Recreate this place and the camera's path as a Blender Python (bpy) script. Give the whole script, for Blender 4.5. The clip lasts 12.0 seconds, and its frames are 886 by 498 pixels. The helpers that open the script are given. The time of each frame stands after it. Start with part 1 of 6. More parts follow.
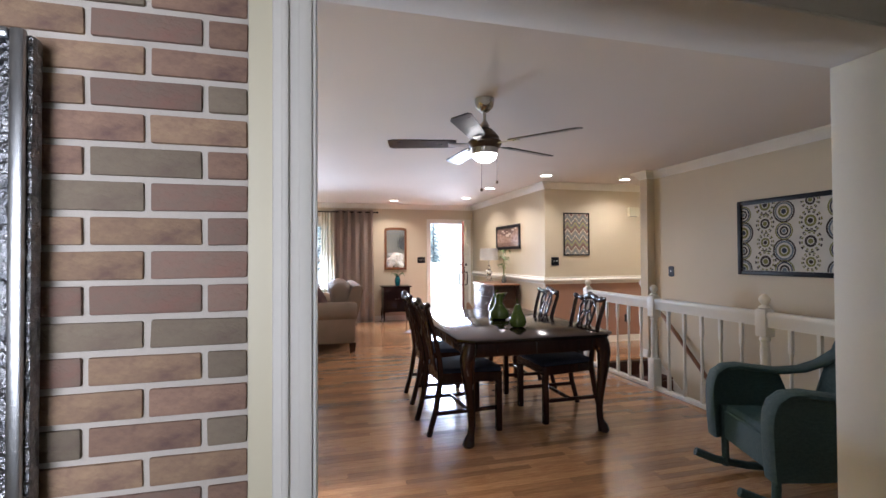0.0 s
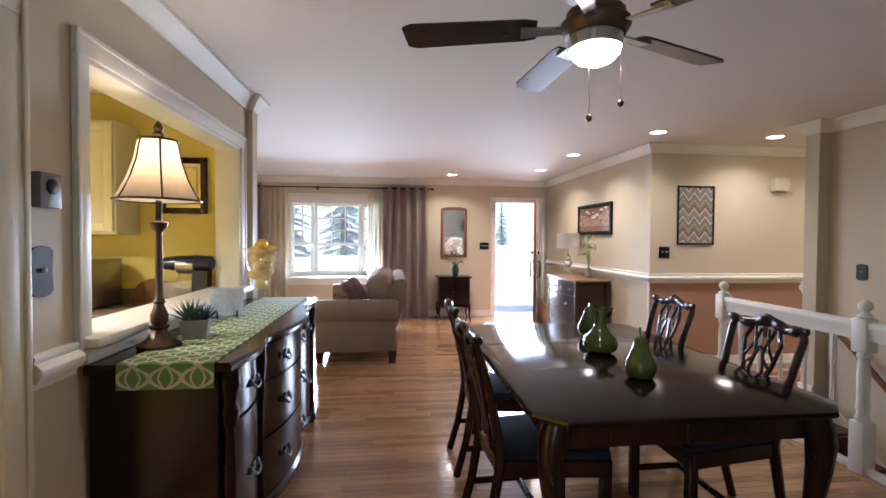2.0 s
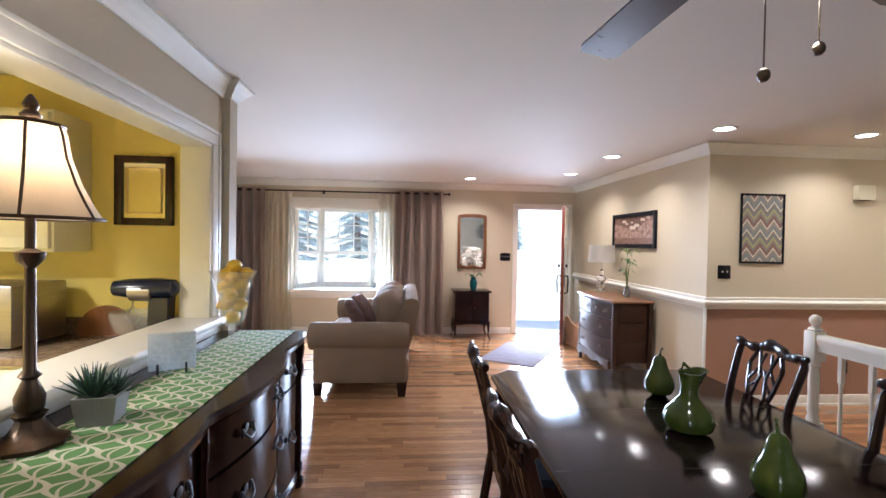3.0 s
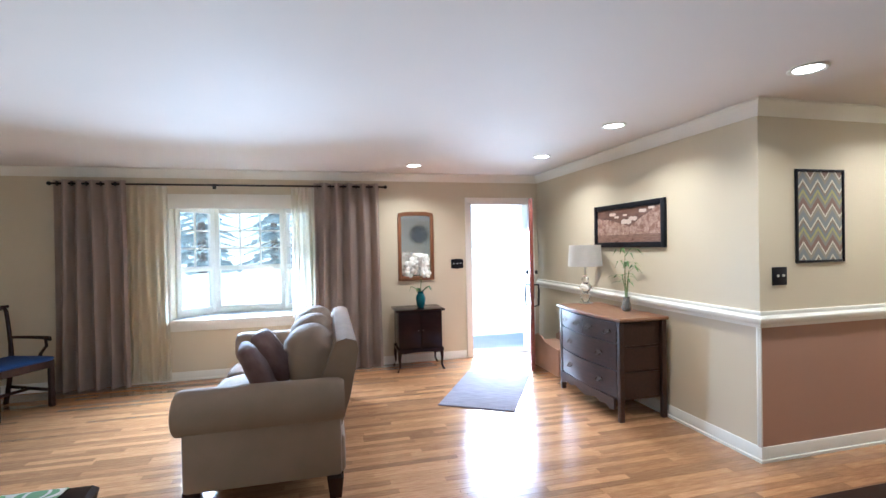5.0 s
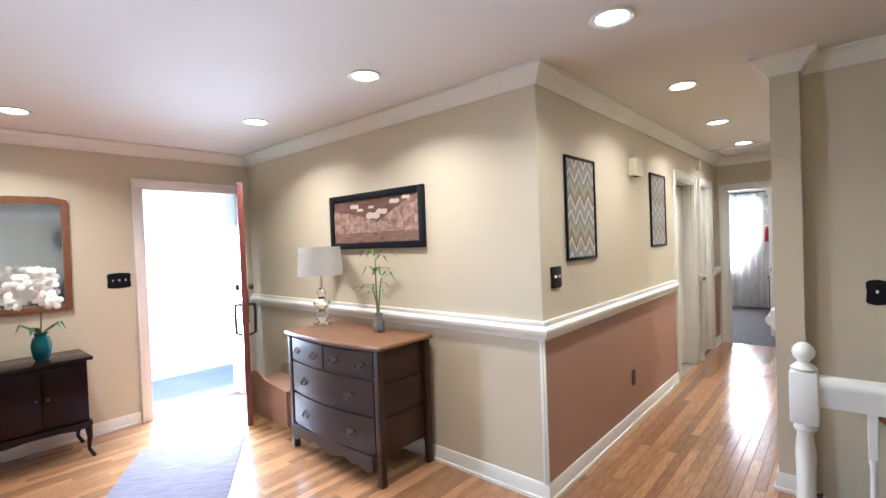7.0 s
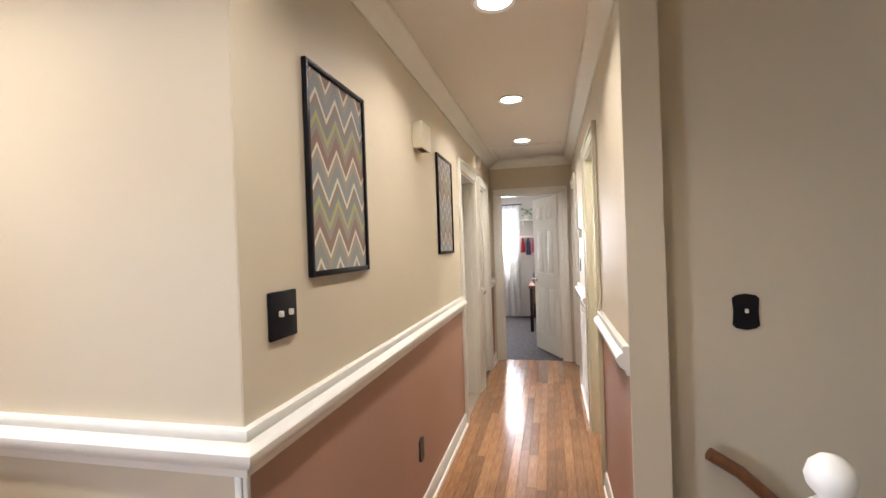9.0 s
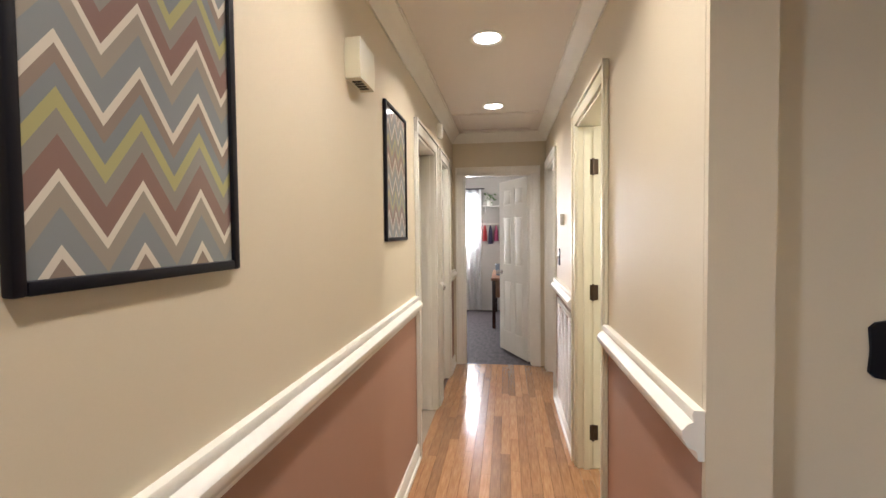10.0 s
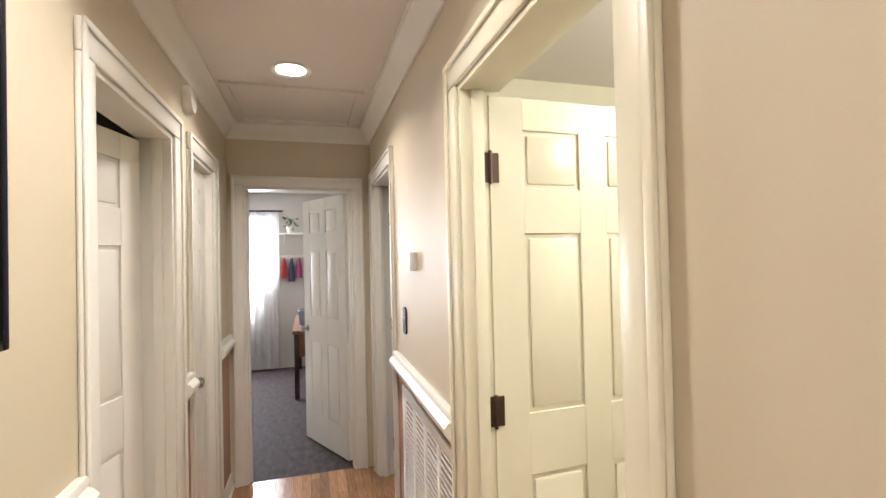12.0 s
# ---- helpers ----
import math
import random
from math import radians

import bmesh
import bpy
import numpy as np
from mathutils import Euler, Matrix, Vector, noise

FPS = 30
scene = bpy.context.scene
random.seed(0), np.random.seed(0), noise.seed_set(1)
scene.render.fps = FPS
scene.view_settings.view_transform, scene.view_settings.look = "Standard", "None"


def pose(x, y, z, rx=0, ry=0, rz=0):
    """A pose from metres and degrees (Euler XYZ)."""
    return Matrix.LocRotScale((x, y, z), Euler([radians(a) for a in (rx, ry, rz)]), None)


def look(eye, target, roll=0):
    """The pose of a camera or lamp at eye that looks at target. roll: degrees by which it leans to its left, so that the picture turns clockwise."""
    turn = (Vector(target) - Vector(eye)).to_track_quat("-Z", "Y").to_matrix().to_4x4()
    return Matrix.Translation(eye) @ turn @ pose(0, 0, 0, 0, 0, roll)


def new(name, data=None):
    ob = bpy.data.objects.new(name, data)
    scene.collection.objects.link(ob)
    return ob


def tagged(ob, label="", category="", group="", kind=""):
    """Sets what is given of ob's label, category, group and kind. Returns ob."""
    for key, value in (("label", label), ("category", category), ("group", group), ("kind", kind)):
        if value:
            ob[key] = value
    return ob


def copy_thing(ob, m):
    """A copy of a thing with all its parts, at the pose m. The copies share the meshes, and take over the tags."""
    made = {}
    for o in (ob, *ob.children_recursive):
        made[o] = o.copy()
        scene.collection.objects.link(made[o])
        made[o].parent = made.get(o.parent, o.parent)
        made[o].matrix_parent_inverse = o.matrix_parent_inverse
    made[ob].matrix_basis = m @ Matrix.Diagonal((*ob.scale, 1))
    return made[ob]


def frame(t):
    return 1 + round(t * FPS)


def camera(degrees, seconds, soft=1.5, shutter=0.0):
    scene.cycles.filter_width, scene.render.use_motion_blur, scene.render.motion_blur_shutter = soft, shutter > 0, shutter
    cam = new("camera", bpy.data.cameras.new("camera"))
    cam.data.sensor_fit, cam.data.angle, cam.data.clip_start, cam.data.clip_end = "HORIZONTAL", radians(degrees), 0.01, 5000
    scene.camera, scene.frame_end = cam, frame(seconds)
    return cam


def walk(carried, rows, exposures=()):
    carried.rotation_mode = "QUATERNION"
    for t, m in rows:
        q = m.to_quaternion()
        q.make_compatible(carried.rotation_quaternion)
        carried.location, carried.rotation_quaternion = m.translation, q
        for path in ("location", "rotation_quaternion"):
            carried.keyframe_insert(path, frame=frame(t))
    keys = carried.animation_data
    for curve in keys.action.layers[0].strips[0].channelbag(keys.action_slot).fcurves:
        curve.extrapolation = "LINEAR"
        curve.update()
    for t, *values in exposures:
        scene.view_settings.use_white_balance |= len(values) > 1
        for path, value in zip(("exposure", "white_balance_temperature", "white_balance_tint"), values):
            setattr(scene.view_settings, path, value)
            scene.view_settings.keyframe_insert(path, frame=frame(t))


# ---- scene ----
cam = camera(88.0, 12.0)
PATH = [
    (0, (0.235, 0.219, 1.338), (0.743, 2.153, 1.37), -0.3),
    (0.5, (0.398, 0.598, 1.33), (0.861, 2.544, 1.337), -0.9),
    (1, (0.523, 0.975, 1.326), (0.913, 2.937, 1.304), -0.8),
    (1.5, (0.58, 1.344, 1.35), (0.884, 3.32, 1.313), -0.2),
    (2, (0.64, 1.699, 1.387), (0.858, 3.687, 1.342), 0.4),
    (2.5, (0.672, 2.045, 1.462), (0.827, 4.038, 1.423), 1.0),
    (4.5, (0.672, 3.59, 1.512), (0.936, 5.572, 1.502), -0.0),
    (5, (0.634, 3.968, 1.511), (1.115, 5.909, 1.494), -1.1),
    (5.5, (0.632, 4.334, 1.499), (1.356, 6.198, 1.475), -1.4),
    (6, (0.716, 4.668, 1.494), (1.725, 6.395, 1.464), -1.5),
    (6.5, (0.903, 4.952, 1.487), (2.185, 6.487, 1.453), -1.9),
    (7, (1.169, 5.181, 1.492), (2.672, 6.5, 1.457), -2.2),
    (7.5, (1.455, 5.361, 1.471), (3.147, 6.426, 1.463), -2.0),
    (9.5, (2.935, 5.853, 1.411), (4.905, 6.197, 1.371), -1.5),
    (10, (3.327, 5.911, 1.408), (5.308, 6.18, 1.337), -0.6),
    (10.5, (3.714, 5.951, 1.418), (5.708, 6.093, 1.342), 0.1),
    (11, (4.115, 5.977, 1.443), (6.113, 5.925, 1.388), 0.3),
    (11.5, (4.483, 5.996, 1.492), (6.462, 5.703, 1.475), 0.1),
    (12, (4.808, 5.93, 1.52), (6.728, 5.37, 1.547), -1.3),
]
walk(cam, [(t, look(eye, target, roll)) for t, eye, target, roll in PATH],
     exposures=[(0, 1.46, 5600, 16), (1, 1.3, 5600, 17), (2.5, 1.4, 5500, 16), (4.5, 1.6, 5050, 8), (5.5, 1.6, 4950, 5), (6.5, 1.63, 5050, 7), (7.5, 1.66, 5250, 11), (9.5, 1.48, 5650, 13), (12, 1.55, 5600, 13)])

# ---- light ----
world = bpy.data.worlds.new("sky")
scene.world = world
world.use_nodes = True
wn = world.node_tree.nodes
sky = wn.new("ShaderNodeTexSky")
sky.sky_type = 'NISHITA'
sky.sun_disc = False
sky.sun_elevation = radians(61)
sky.sun_rotation = radians(200)
world.node_tree.links.new(sky.outputs[0], wn["Background"].inputs[0])
wn["Background"].inputs[1].default_value = 0.15


def lamp(name, kind, m, power, colour, **settings):
    data = bpy.data.lights.new(name, kind)
    data.energy, data.color = power, colour
    for key, value in settings.items():
        setattr(data, key, value)
    ob = new(name, data)
    ob.matrix_world = m
    return ob


WARM = (1.0, 0.86, 0.68)
lamp("sun", 'SUN', look((0, 0, 20), (2.6, 10.5, 0)), 5.0, (1.0, 0.95, 0.88), angle=radians(0.6))
DOWNLIGHTS = [(1.6, 9.2), (2.87, 8.49), (2.86, 7.2), (3.2, 5.93), (4.47, 5.96), (5.81, 6.0), (7.14, 6.0)]
for x, y in DOWNLIGHTS:
    lamp("downlight_lamp", 'AREA', pose(x, y, 2.425), 3.6 if x > 4 else 5.4 if y > 6.4 else 3.6, WARM, shape='DISK', size=0.11, spread=radians(135))
lamp("window_daylight", 'AREA', look((-0.37, 10.05, 1.14), (-0.3, 8.3, 0.5)), 58, (0.82, 0.91, 1.0), shape='RECTANGLE', size=0.9, size_y=0.7, spread=radians(116))
lamp("door_daylight", 'AREA', look((2.9, 10.3, 1.0), (2.7, 8.3, 0.25)), 52, (0.84, 0.92, 1.0), shape='RECTANGLE', size=0.95, size_y=1.5, spread=radians(125))
lamp("kitchen_lamp", 'AREA', pose(-2.2, 3.2, 2.40), 50, (1.0, 0.9, 0.72), shape='DISK', size=0.4, spread=radians(138))
lamp("bedroom_daylight", 'AREA', look((11.45, 6.9, 1.4), (9.0, 6.0, 1.0)), 48, (1.0, 0.93, 0.85), shape='RECTANGLE', size=0.9, size_y=1.3)
# added fill without a fixture, brightens the bathroom wall and ceiling
lamp("bathroom_lamp", 'POINT', pose(5.45, 4.35, 2.12), 16, (1.0, 0.93, 0.78), shadow_soft_size=0.12)
# added fill inside the windowless den, aimed at the brick
lamp("den_daylight", 'AREA', look((-1.0, -0.75, 1.45), (-0.75, 1.3, 1.35)), 5.0, (1.0, 0.96, 0.9), shape='RECTANGLE', size=1.2, size_y=1.4, spread=radians(75))


# ---- materials ----
def mat(name, colour, rough=0.6, metal=0.0, other=None, scale=6.0, fine=120.0, bump=0.05, spread=0.35,
        island=0.0, per_object=0.0, stretch=(1, 1, 1), emit=0.0, coat=0.0, **extra):
    m = bpy.data.materials.new(name)
    m.use_nodes = True
    n, l = m.node_tree.nodes, m.node_tree.links
    b = n["Principled BSDF"]
    other = other or tuple(c * 0.82 for c in colour)
    co = n.new("ShaderNodeTexCoord")
    mp = n.new("ShaderNodeMapping")
    mp.inputs["Scale"].default_value = stretch
    l.new(co.outputs["Object"], mp.inputs["Vector"])
    big, small = n.new("ShaderNodeTexNoise"), n.new("ShaderNodeTexNoise")
    for tex, sc in ((big, scale), (small, fine)):
        tex.inputs["Scale"].default_value = sc
        tex.inputs["Detail"].default_value = 4
        l.new(mp.outputs[0], tex.inputs["Vector"])
    add = n.new("ShaderNodeMath")
    add.operation = 'MULTIPLY_ADD'
    l.new(small.outputs["Fac"], add.inputs[0])
    add.inputs[1].default_value = spread
    l.new(big.outputs["Fac"], add.inputs[2])
    ramp = n.new("ShaderNodeValToRGB")
    ramp.color_ramp.elements[0].position, ramp.color_ramp.elements[1].position = 0.35, 0.95
    ramp.color_ramp.elements[0].color = (*colour, 1)
    ramp.color_ramp.elements[1].color = (*other, 1)
    l.new(add.outputs[0], ramp.inputs[0])
    out = ramp.outputs[0]
    if island or per_object:
        hue = n.new("ShaderNodeHueSaturation")
        if island:
            src = n.new("ShaderNodeNewGeometry").outputs["Random Per Island"]
        else:
            src = n.new("ShaderNodeObjectInfo").outputs["Random"]
        rng = n.new("ShaderNodeMapRange")
        amount = island or per_object
        rng.inputs["To Min"].default_value, rng.inputs["To Max"].default_value = 1 - amount, 1 + amount
        l.new(src, rng.inputs["Value"])
        l.new(rng.outputs[0], hue.inputs["Value"])
        l.new(out, hue.inputs["Color"])
        out = hue.outputs[0]
    l.new(out, b.inputs["Base Color"])
    rr = n.new("ShaderNodeMapRange")
    rr.inputs["To Min"].default_value, rr.inputs["To Max"].default_value = max(rough - 0.07, 0.02), min(rough + 0.07, 1)
    l.new(big.outputs["Fac"], rr.inputs["Value"])
    l.new(rr.outputs[0], b.inputs["Roughness"])
    b.inputs["Metallic"].default_value = metal
    if coat:
        b.inputs["Coat Weight"].default_value = coat
        b.inputs["Coat Roughness"].default_value = 0.12
    if bump:
        bp = n.new("ShaderNodeBump")
        bp.inputs["Strength"].default_value = bump
        bp.inputs["Distance"].default_value = 0.01
        l.new(small.outputs["Fac"], bp.inputs["Height"])
        l.new(bp.outputs[0], b.inputs["Normal"])
    if emit:
        l.new(out, b.inputs["Emission Color"])
        b.inputs["Emission Strength"].default_value = emit
    for key, value in extra.items():
        b.inputs[key.replace("_", " ")].default_value = value
    return m


WALL = mat("tan_paint", (0.60, 0.53, 0.395), 0.55, scale=1.2, fine=180, bump=0.03, other=(0.575, 0.50, 0.365))
TERRA = mat("terracotta_paint", (0.40, 0.235, 0.165), 0.55, scale=1.2, fine=180, bump=0.03, other=(0.375, 0.215, 0.15))
CEIL = mat("ceiling_paint", (0.74, 0.69, 0.64), 0.8, scale=1.0, fine=150, bump=0.08, other=(0.71, 0.66, 0.61))
WHITE = mat("white_gloss_paint", (0.80, 0.78, 0.72), 0.42, scale=3, fine=60, bump=0.02, other=(0.74, 0.72, 0.65))
CREAM = mat("cream_paint", (0.72, 0.68, 0.52), 0.35, scale=3, fine=60, bump=0.02, other=(0.69, 0.65, 0.49))
YELLOW = mat("yellow_paint", (0.72, 0.60, 0.16), 0.5, scale=1.5, fine=120, bump=0.05, other=(0.69, 0.57, 0.14))
GREYW = mat("pale_grey_paint", (0.62, 0.60, 0.55), 0.6, scale=2)
PLANK = dict(rough=0.2, scale=7, fine=60, bump=0.03, spread=0.6, stretch=(1.2, 14, 14), coat=0.5)
PLANKS = mat("oak_strip_floor", (0.51, 0.292, 0.138), other=(0.30, 0.145, 0.064), island=0.34, **PLANK)
PLANK_PART = mat("oak_board", (0.51, 0.292, 0.138), other=(0.30, 0.145, 0.064), per_object=0.30, **PLANK)
SUBFLOOR = mat("dark_joint", (0.08, 0.04, 0.02), 0.8)
MAHOG = mat("mahogany", (0.018, 0.006, 0.006), 0.17, other=(0.010, 0.004, 0.004), scale=5, fine=40, stretch=(1, 8, 8), bump=0.02, IOR=1.3)
DARKW = mat("dark_walnut", (0.03, 0.012, 0.009), 0.25, other=(0.016, 0.007, 0.006), scale=5, fine=40, stretch=(8, 8, 1), bump=0.02, IOR=1.4)
TABLEW = mat("polished_dark_tabletop", (0.012, 0.006, 0.005), 0.12, other=(0.008, 0.004, 0.004), scale=4, fine=40, stretch=(8, 1, 8), bump=0.01, IOR=1.45)
OAK = mat("aged_oak", (0.075, 0.032, 0.022), 0.36, IOR=1.33, other=(0.04, 0.023, 0.015), scale=6, fine=50, stretch=(1.2, 12, 12), bump=0.06, spread=0.6)
OAKTOP = mat("aged_oak_top", (0.27, 0.13, 0.062), 0.32, other=(0.17, 0.08, 0.038), scale=6, fine=50, stretch=(1.2, 12, 12), bump=0.05, spread=0.6)
MIDW = mat("honey_wood", (0.22, 0.095, 0.04), 0.3, other=(0.14, 0.055, 0.022), scale=6, fine=40, stretch=(10, 10, 1.5), bump=0.03)
BLACK = mat("black_lacquer", (0.005, 0.005, 0.009), 0.42, bump=0.02, IOR=1.33)
IRON = mat("aged_black_iron", (0.02, 0.02, 0.022), 0.45, metal=0.0, bump=0.05)
NICKEL = mat("brushed_nickel", (0.5, 0.48, 0.45), 0.28, metal=1.0, bump=0.02)
STEEL = mat("stainless_steel", (0.42, 0.40, 0.36), 0.36, metal=1.0, bump=0.02, stretch=(1, 1, 20))
BRONZE = mat("dark_bronze", (0.10, 0.07, 0.05), 0.4, metal=0.9, bump=0.05)
MIRROR = mat("mirror_silver", (0.9, 0.9, 0.9), 0.05, metal=1.0, bump=0, other=(0.88, 0.88, 0.88))
SOFA = mat("taupe_chenille", (0.27, 0.19, 0.135), 0.9, scale=4, fine=260, bump=0.35, other=(0.21, 0.155, 0.105))
BLUE = mat("blue_seat_cloth", (0.015, 0.06, 0.22), 0.8, scale=8, fine=300, bump=0.2)
NAVY = mat("dark_navy_seat_cloth", (0.005, 0.011, 0.03), 0.9, scale=8, fine=300, bump=0.2)
CURT = mat("taupe_curtain", (0.50, 0.405, 0.345), 0.48, scale=3, fine=200, bump=0.1, other=(0.44, 0.35, 0.30))
GREEN = mat("green_glaze", (0.06, 0.085, 0.016), 0.12, scale=14, fine=60, bump=0.02, other=(0.03, 0.05, 0.01))
TEAL = mat("teal_wicker", (0.062, 0.118, 0.13), 0.6, scale=45, fine=150, bump=0.9, other=(0.032, 0.075, 0.082), stretch=(1, 1, 2.2), spread=0.6)
TERRAFLOOR = mat("slate_vinyl", (0.012, 0.010, 0.011), 0.75, scale=11, fine=70, bump=0.1, other=(0.075, 0.062, 0.060), IOR=1.2, stretch=(1, 2.2, 1), spread=0.5)
GRANITE = mat("granite_counter", (0.30, 0.22, 0.15), 0.25, scale=25, fine=140, bump=0.01, other=(0.10, 0.07, 0.05))
LENS = mat("lamp_lens", (1.0, 0.93, 0.82), 0.5, emit=7.0, bump=0, other=(1.0, 0.92, 0.8))
def see_light(m, share):
    """Cloth that lets light through: part of it scatters to the far side."""
    n, l = m.node_tree.nodes, m.node_tree.links
    b, out = n["Principled BSDF"], n["Material Output"]
    tr, mix = n.new("ShaderNodeBsdfTranslucent"), n.new("ShaderNodeMixShader")
    l.new(b.inputs["Base Color"].links[0].from_socket, tr.inputs["Color"])
    mix.inputs[0].default_value = share
    l.new(b.outputs[0], mix.inputs[1])
    l.new(tr.outputs[0], mix.inputs[2])
    l.new(mix.outputs[0], out.inputs["Surface"])
    return m


GLASS = mat("clear_glass", (1, 1, 1), 0.08, bump=0, other=(1, 1, 1), Transmission_Weight=1.0, IOR=1.45)
THIN = mat("thin_clear_glass", (0.95, 0.97, 0.97), 0.05, bump=0, Alpha=0.10)
VASEGLASS = mat("clear_vase_glass", (0.85, 0.88, 0.88), 0.05, bump=0, Alpha=0.18)
LEAF = mat("leaf_green", (0.06, 0.13, 0.03), 0.45, scale=20, other=(0.10, 0.18, 0.05), island=0.3)


# ---- mesh helpers ----
def thing(name, label, category, at=(0, 0, 0), turn=0, group="", kind=""):
    ob = new(name)
    ob.matrix_world = pose(*at, 0, 0, turn)
    return tagged(ob, label, category, group, kind)


def mesh_from(name, bm, material, smooth=True):
    me = bpy.data.meshes.new(name)
    bmesh.ops.recalc_face_normals(bm, faces=bm.faces)
    bm.to_mesh(me)
    bm.free()
    for m in (material if isinstance(material, (list, tuple)) else [material]):
        me.materials.append(m)
    if smooth:
        me.shade_smooth()
        me.set_sharp_from_angle(angle=radians(38))
    return me


def part(name, bm, material, parent=None, label=""):
    ob = new(name, mesh_from(name, bm, material))
    if parent:
        ob.parent = parent
    return tagged(ob, label)


def solid(name, bm, material, label, category="", kind="", at=None):
    ob = part(name, bm, material)
    if at:
        ob.matrix_world = at
    return tagged(ob, label, category, "", kind)


def B():
    return bmesh.new()


def bx(bm, x0, x1, y0, y1, z0, z1, bevel=0.0, seg=2, m=None):
    r = bmesh.ops.create_cube(bm, size=1.0)
    v = r["verts"]
    for p in v:
        p.co = Vector((x0 if p.co.x < 0 else x1, y0 if p.co.y < 0 else y1, z0 if p.co.z < 0 else z1))
    if bevel:
        edges = list({e for p in v for e in p.link_edges})
        r2 = bmesh.ops.bevel(bm, geom=edges, offset=bevel, segments=seg, affect='EDGES', profile=0.5)
        v = list({p for f in r2["faces"] for p in f.verts} | {p for p in v if p.is_valid})
    if m:
        bmesh.ops.transform(bm, matrix=m, verts=v)
    return bm


def rings(bm, loops, caps=True, closed=True):
    made = [[bm.verts.new(p) for p in loop] for loop in loops]
    n = len(loops[0])
    for a, b in zip(made, made[1:]):
        for i in range(n if closed else n - 1):
            j = (i + 1) % n
            bm.faces.new((a[i], a[j], b[j], b[i]))
    if caps and closed:
        bm.faces.new(made[0][::-1])
        bm.faces.new(made[-1])
    return bm


def lathe(bm, profile, at=(0, 0, 0), seg=20, caps=True):
    return rings(bm, [[(at[0] + r * math.cos(2 * math.pi * k / seg), at[1] + r * math.sin(2 * math.pi * k / seg), at[2] + z)
                       for k in range(seg)] for r, z in profile], caps)


def tube(bm, pts, radius, seg=8, flat=1.0):
    pts = [Vector(p) for p in pts]
    loops = []
    for i, p in enumerate(pts):
        d = (pts[min(i + 1, len(pts) - 1)] - pts[max(i - 1, 0)]).normalized()
        ref = Vector((0, 0, 1)) if abs(d.z) < 0.9 else Vector((1, 0, 0))
        u = d.cross(ref).normalized()
        w = u.cross(d)
        r = radius[i] if isinstance(radius, (list, tuple)) else radius
        loops.append([p + u * (r * math.cos(2 * math.pi * k / seg)) + w * (r * flat * math.sin(2 * math.pi * k / seg)) for k in range(seg)])
    return rings(bm, loops)


def prism(bm, poly, axis, a, b):
    """A polygon swept from a to b along an axis; poly holds the two other coordinates in order."""
    def place(p, s):
        return (s, p[0], p[1]) if axis == "x" else (p[0], s, p[1]) if axis == "y" else (p[0], p[1], s)
    return rings(bm, [[place(p, a) for p in poly], [place(p, b) for p in poly]])


def ball(bm, at, rx, ry, rz, seg=14, n=10):
    loops = []
    for i in range(1, n):
        a = math.pi * i / n
        loops.append([(at[0] + rx * math.sin(a) * math.cos(2 * math.pi * k / seg), at[1] + ry * math.sin(a) * math.sin(2 * math.pi * k / seg),
                       at[2] - rz * math.cos(a)) for k in range(seg)])
    return rings(bm, loops)


def moulding(bm, path, profile, closed=False):
    """profile: (distance from the wall into the room, height). The room lies to the left of the path."""
    pts = [Vector((*p, 0)) for p in path]
    n = len(pts)
    def left(a, b):
        d = (b - a).normalized()
        return Vector((-d.y, d.x, 0))
    loops = []
    for i, p in enumerate(pts):
        before = left(pts[i - 1], p) if (closed or i > 0) else None
        after = left(p, pts[(i + 1) % n]) if (closed or i < n - 1) else None
        before, after = before or after, after or before
        mid = (before + after)
        mid = mid / max(mid.dot(before), 1e-6)
        loops.append([p + mid * d + Vector((0, 0, z)) for d, z in profile])
    if closed:
        loops.append(loops[0])
    return rings(bm, loops, caps=not closed)


# ---- walls, floors, ceiling ----
def wall(name, boxes, material, label):
    bm = B()
    for b in boxes:
        bx(bm, *b)
    return solid(name, bm, material, label, "wall", "structure")


H = 2.44
RAIL = 0.92
wall("wall_front", [(-3.35, -1.15, 9.85, 10.05, 0, H), (-1.15, 0.41, 9.85, 10.05, 0, 0.66), (-1.15, 0.41, 9.85, 10.05, 2.08, H),
                    (0.41, 2.47, 9.85, 10.05, 0, H), (2.47, 3.32, 9.85, 10.05, 2.07, H), (3.32, 3.6, 9.85, 10.05, 0, H)], WALL,
     "tan painted front wall with a bay window and doorway")
wall("wall_living_west", [(-3.35, -3.2, 5.43, 9.85, 0, H)], WALL, "tan painted living room side wall")
wall("wall_kitchen_back", [(-3.35, -0.62, 5.35, 5.425, 0, H)], [YELLOW], "yellow painted kitchen wall")
wall("wall_kitchen_living_side", [(-3.2, -0.62, 5.427, 5.432, 0, H)], WALL, "tan painted wall towards the living room")
wall("wall_entry_east", [(3.45, 3.57, 6.4635, 9.85, 0, H)], WALL, "tan painted entry wall with a chair rail")
D1, D2 = (6.175, 6.90), (7.20, 7.70)
hallN = [(3.451, 3.572, 6.46, 6.463), (3.572, D1[0], 6.46, 6.58), (D1[1], D2[0], 6.46, 6.58), (D2[1], 8.18, 6.46, 6.58)]
wall("wall_hall_north", [(a, b, c, d, RAIL, H) for a, b, c, d in hallN] + [(D1[0], D1[1], 6.46, 6.58, 2.03, H), (D2[0], D2[1], 6.46, 6.58, 2.03, H)], WALL,
     "tan painted upper hall wall")
wall("wall_hall_north_lower", [(a, b, c, d, 0, RAIL) for a, b, c, d in hallN], TERRA, "terracotta painted lower hall wall")
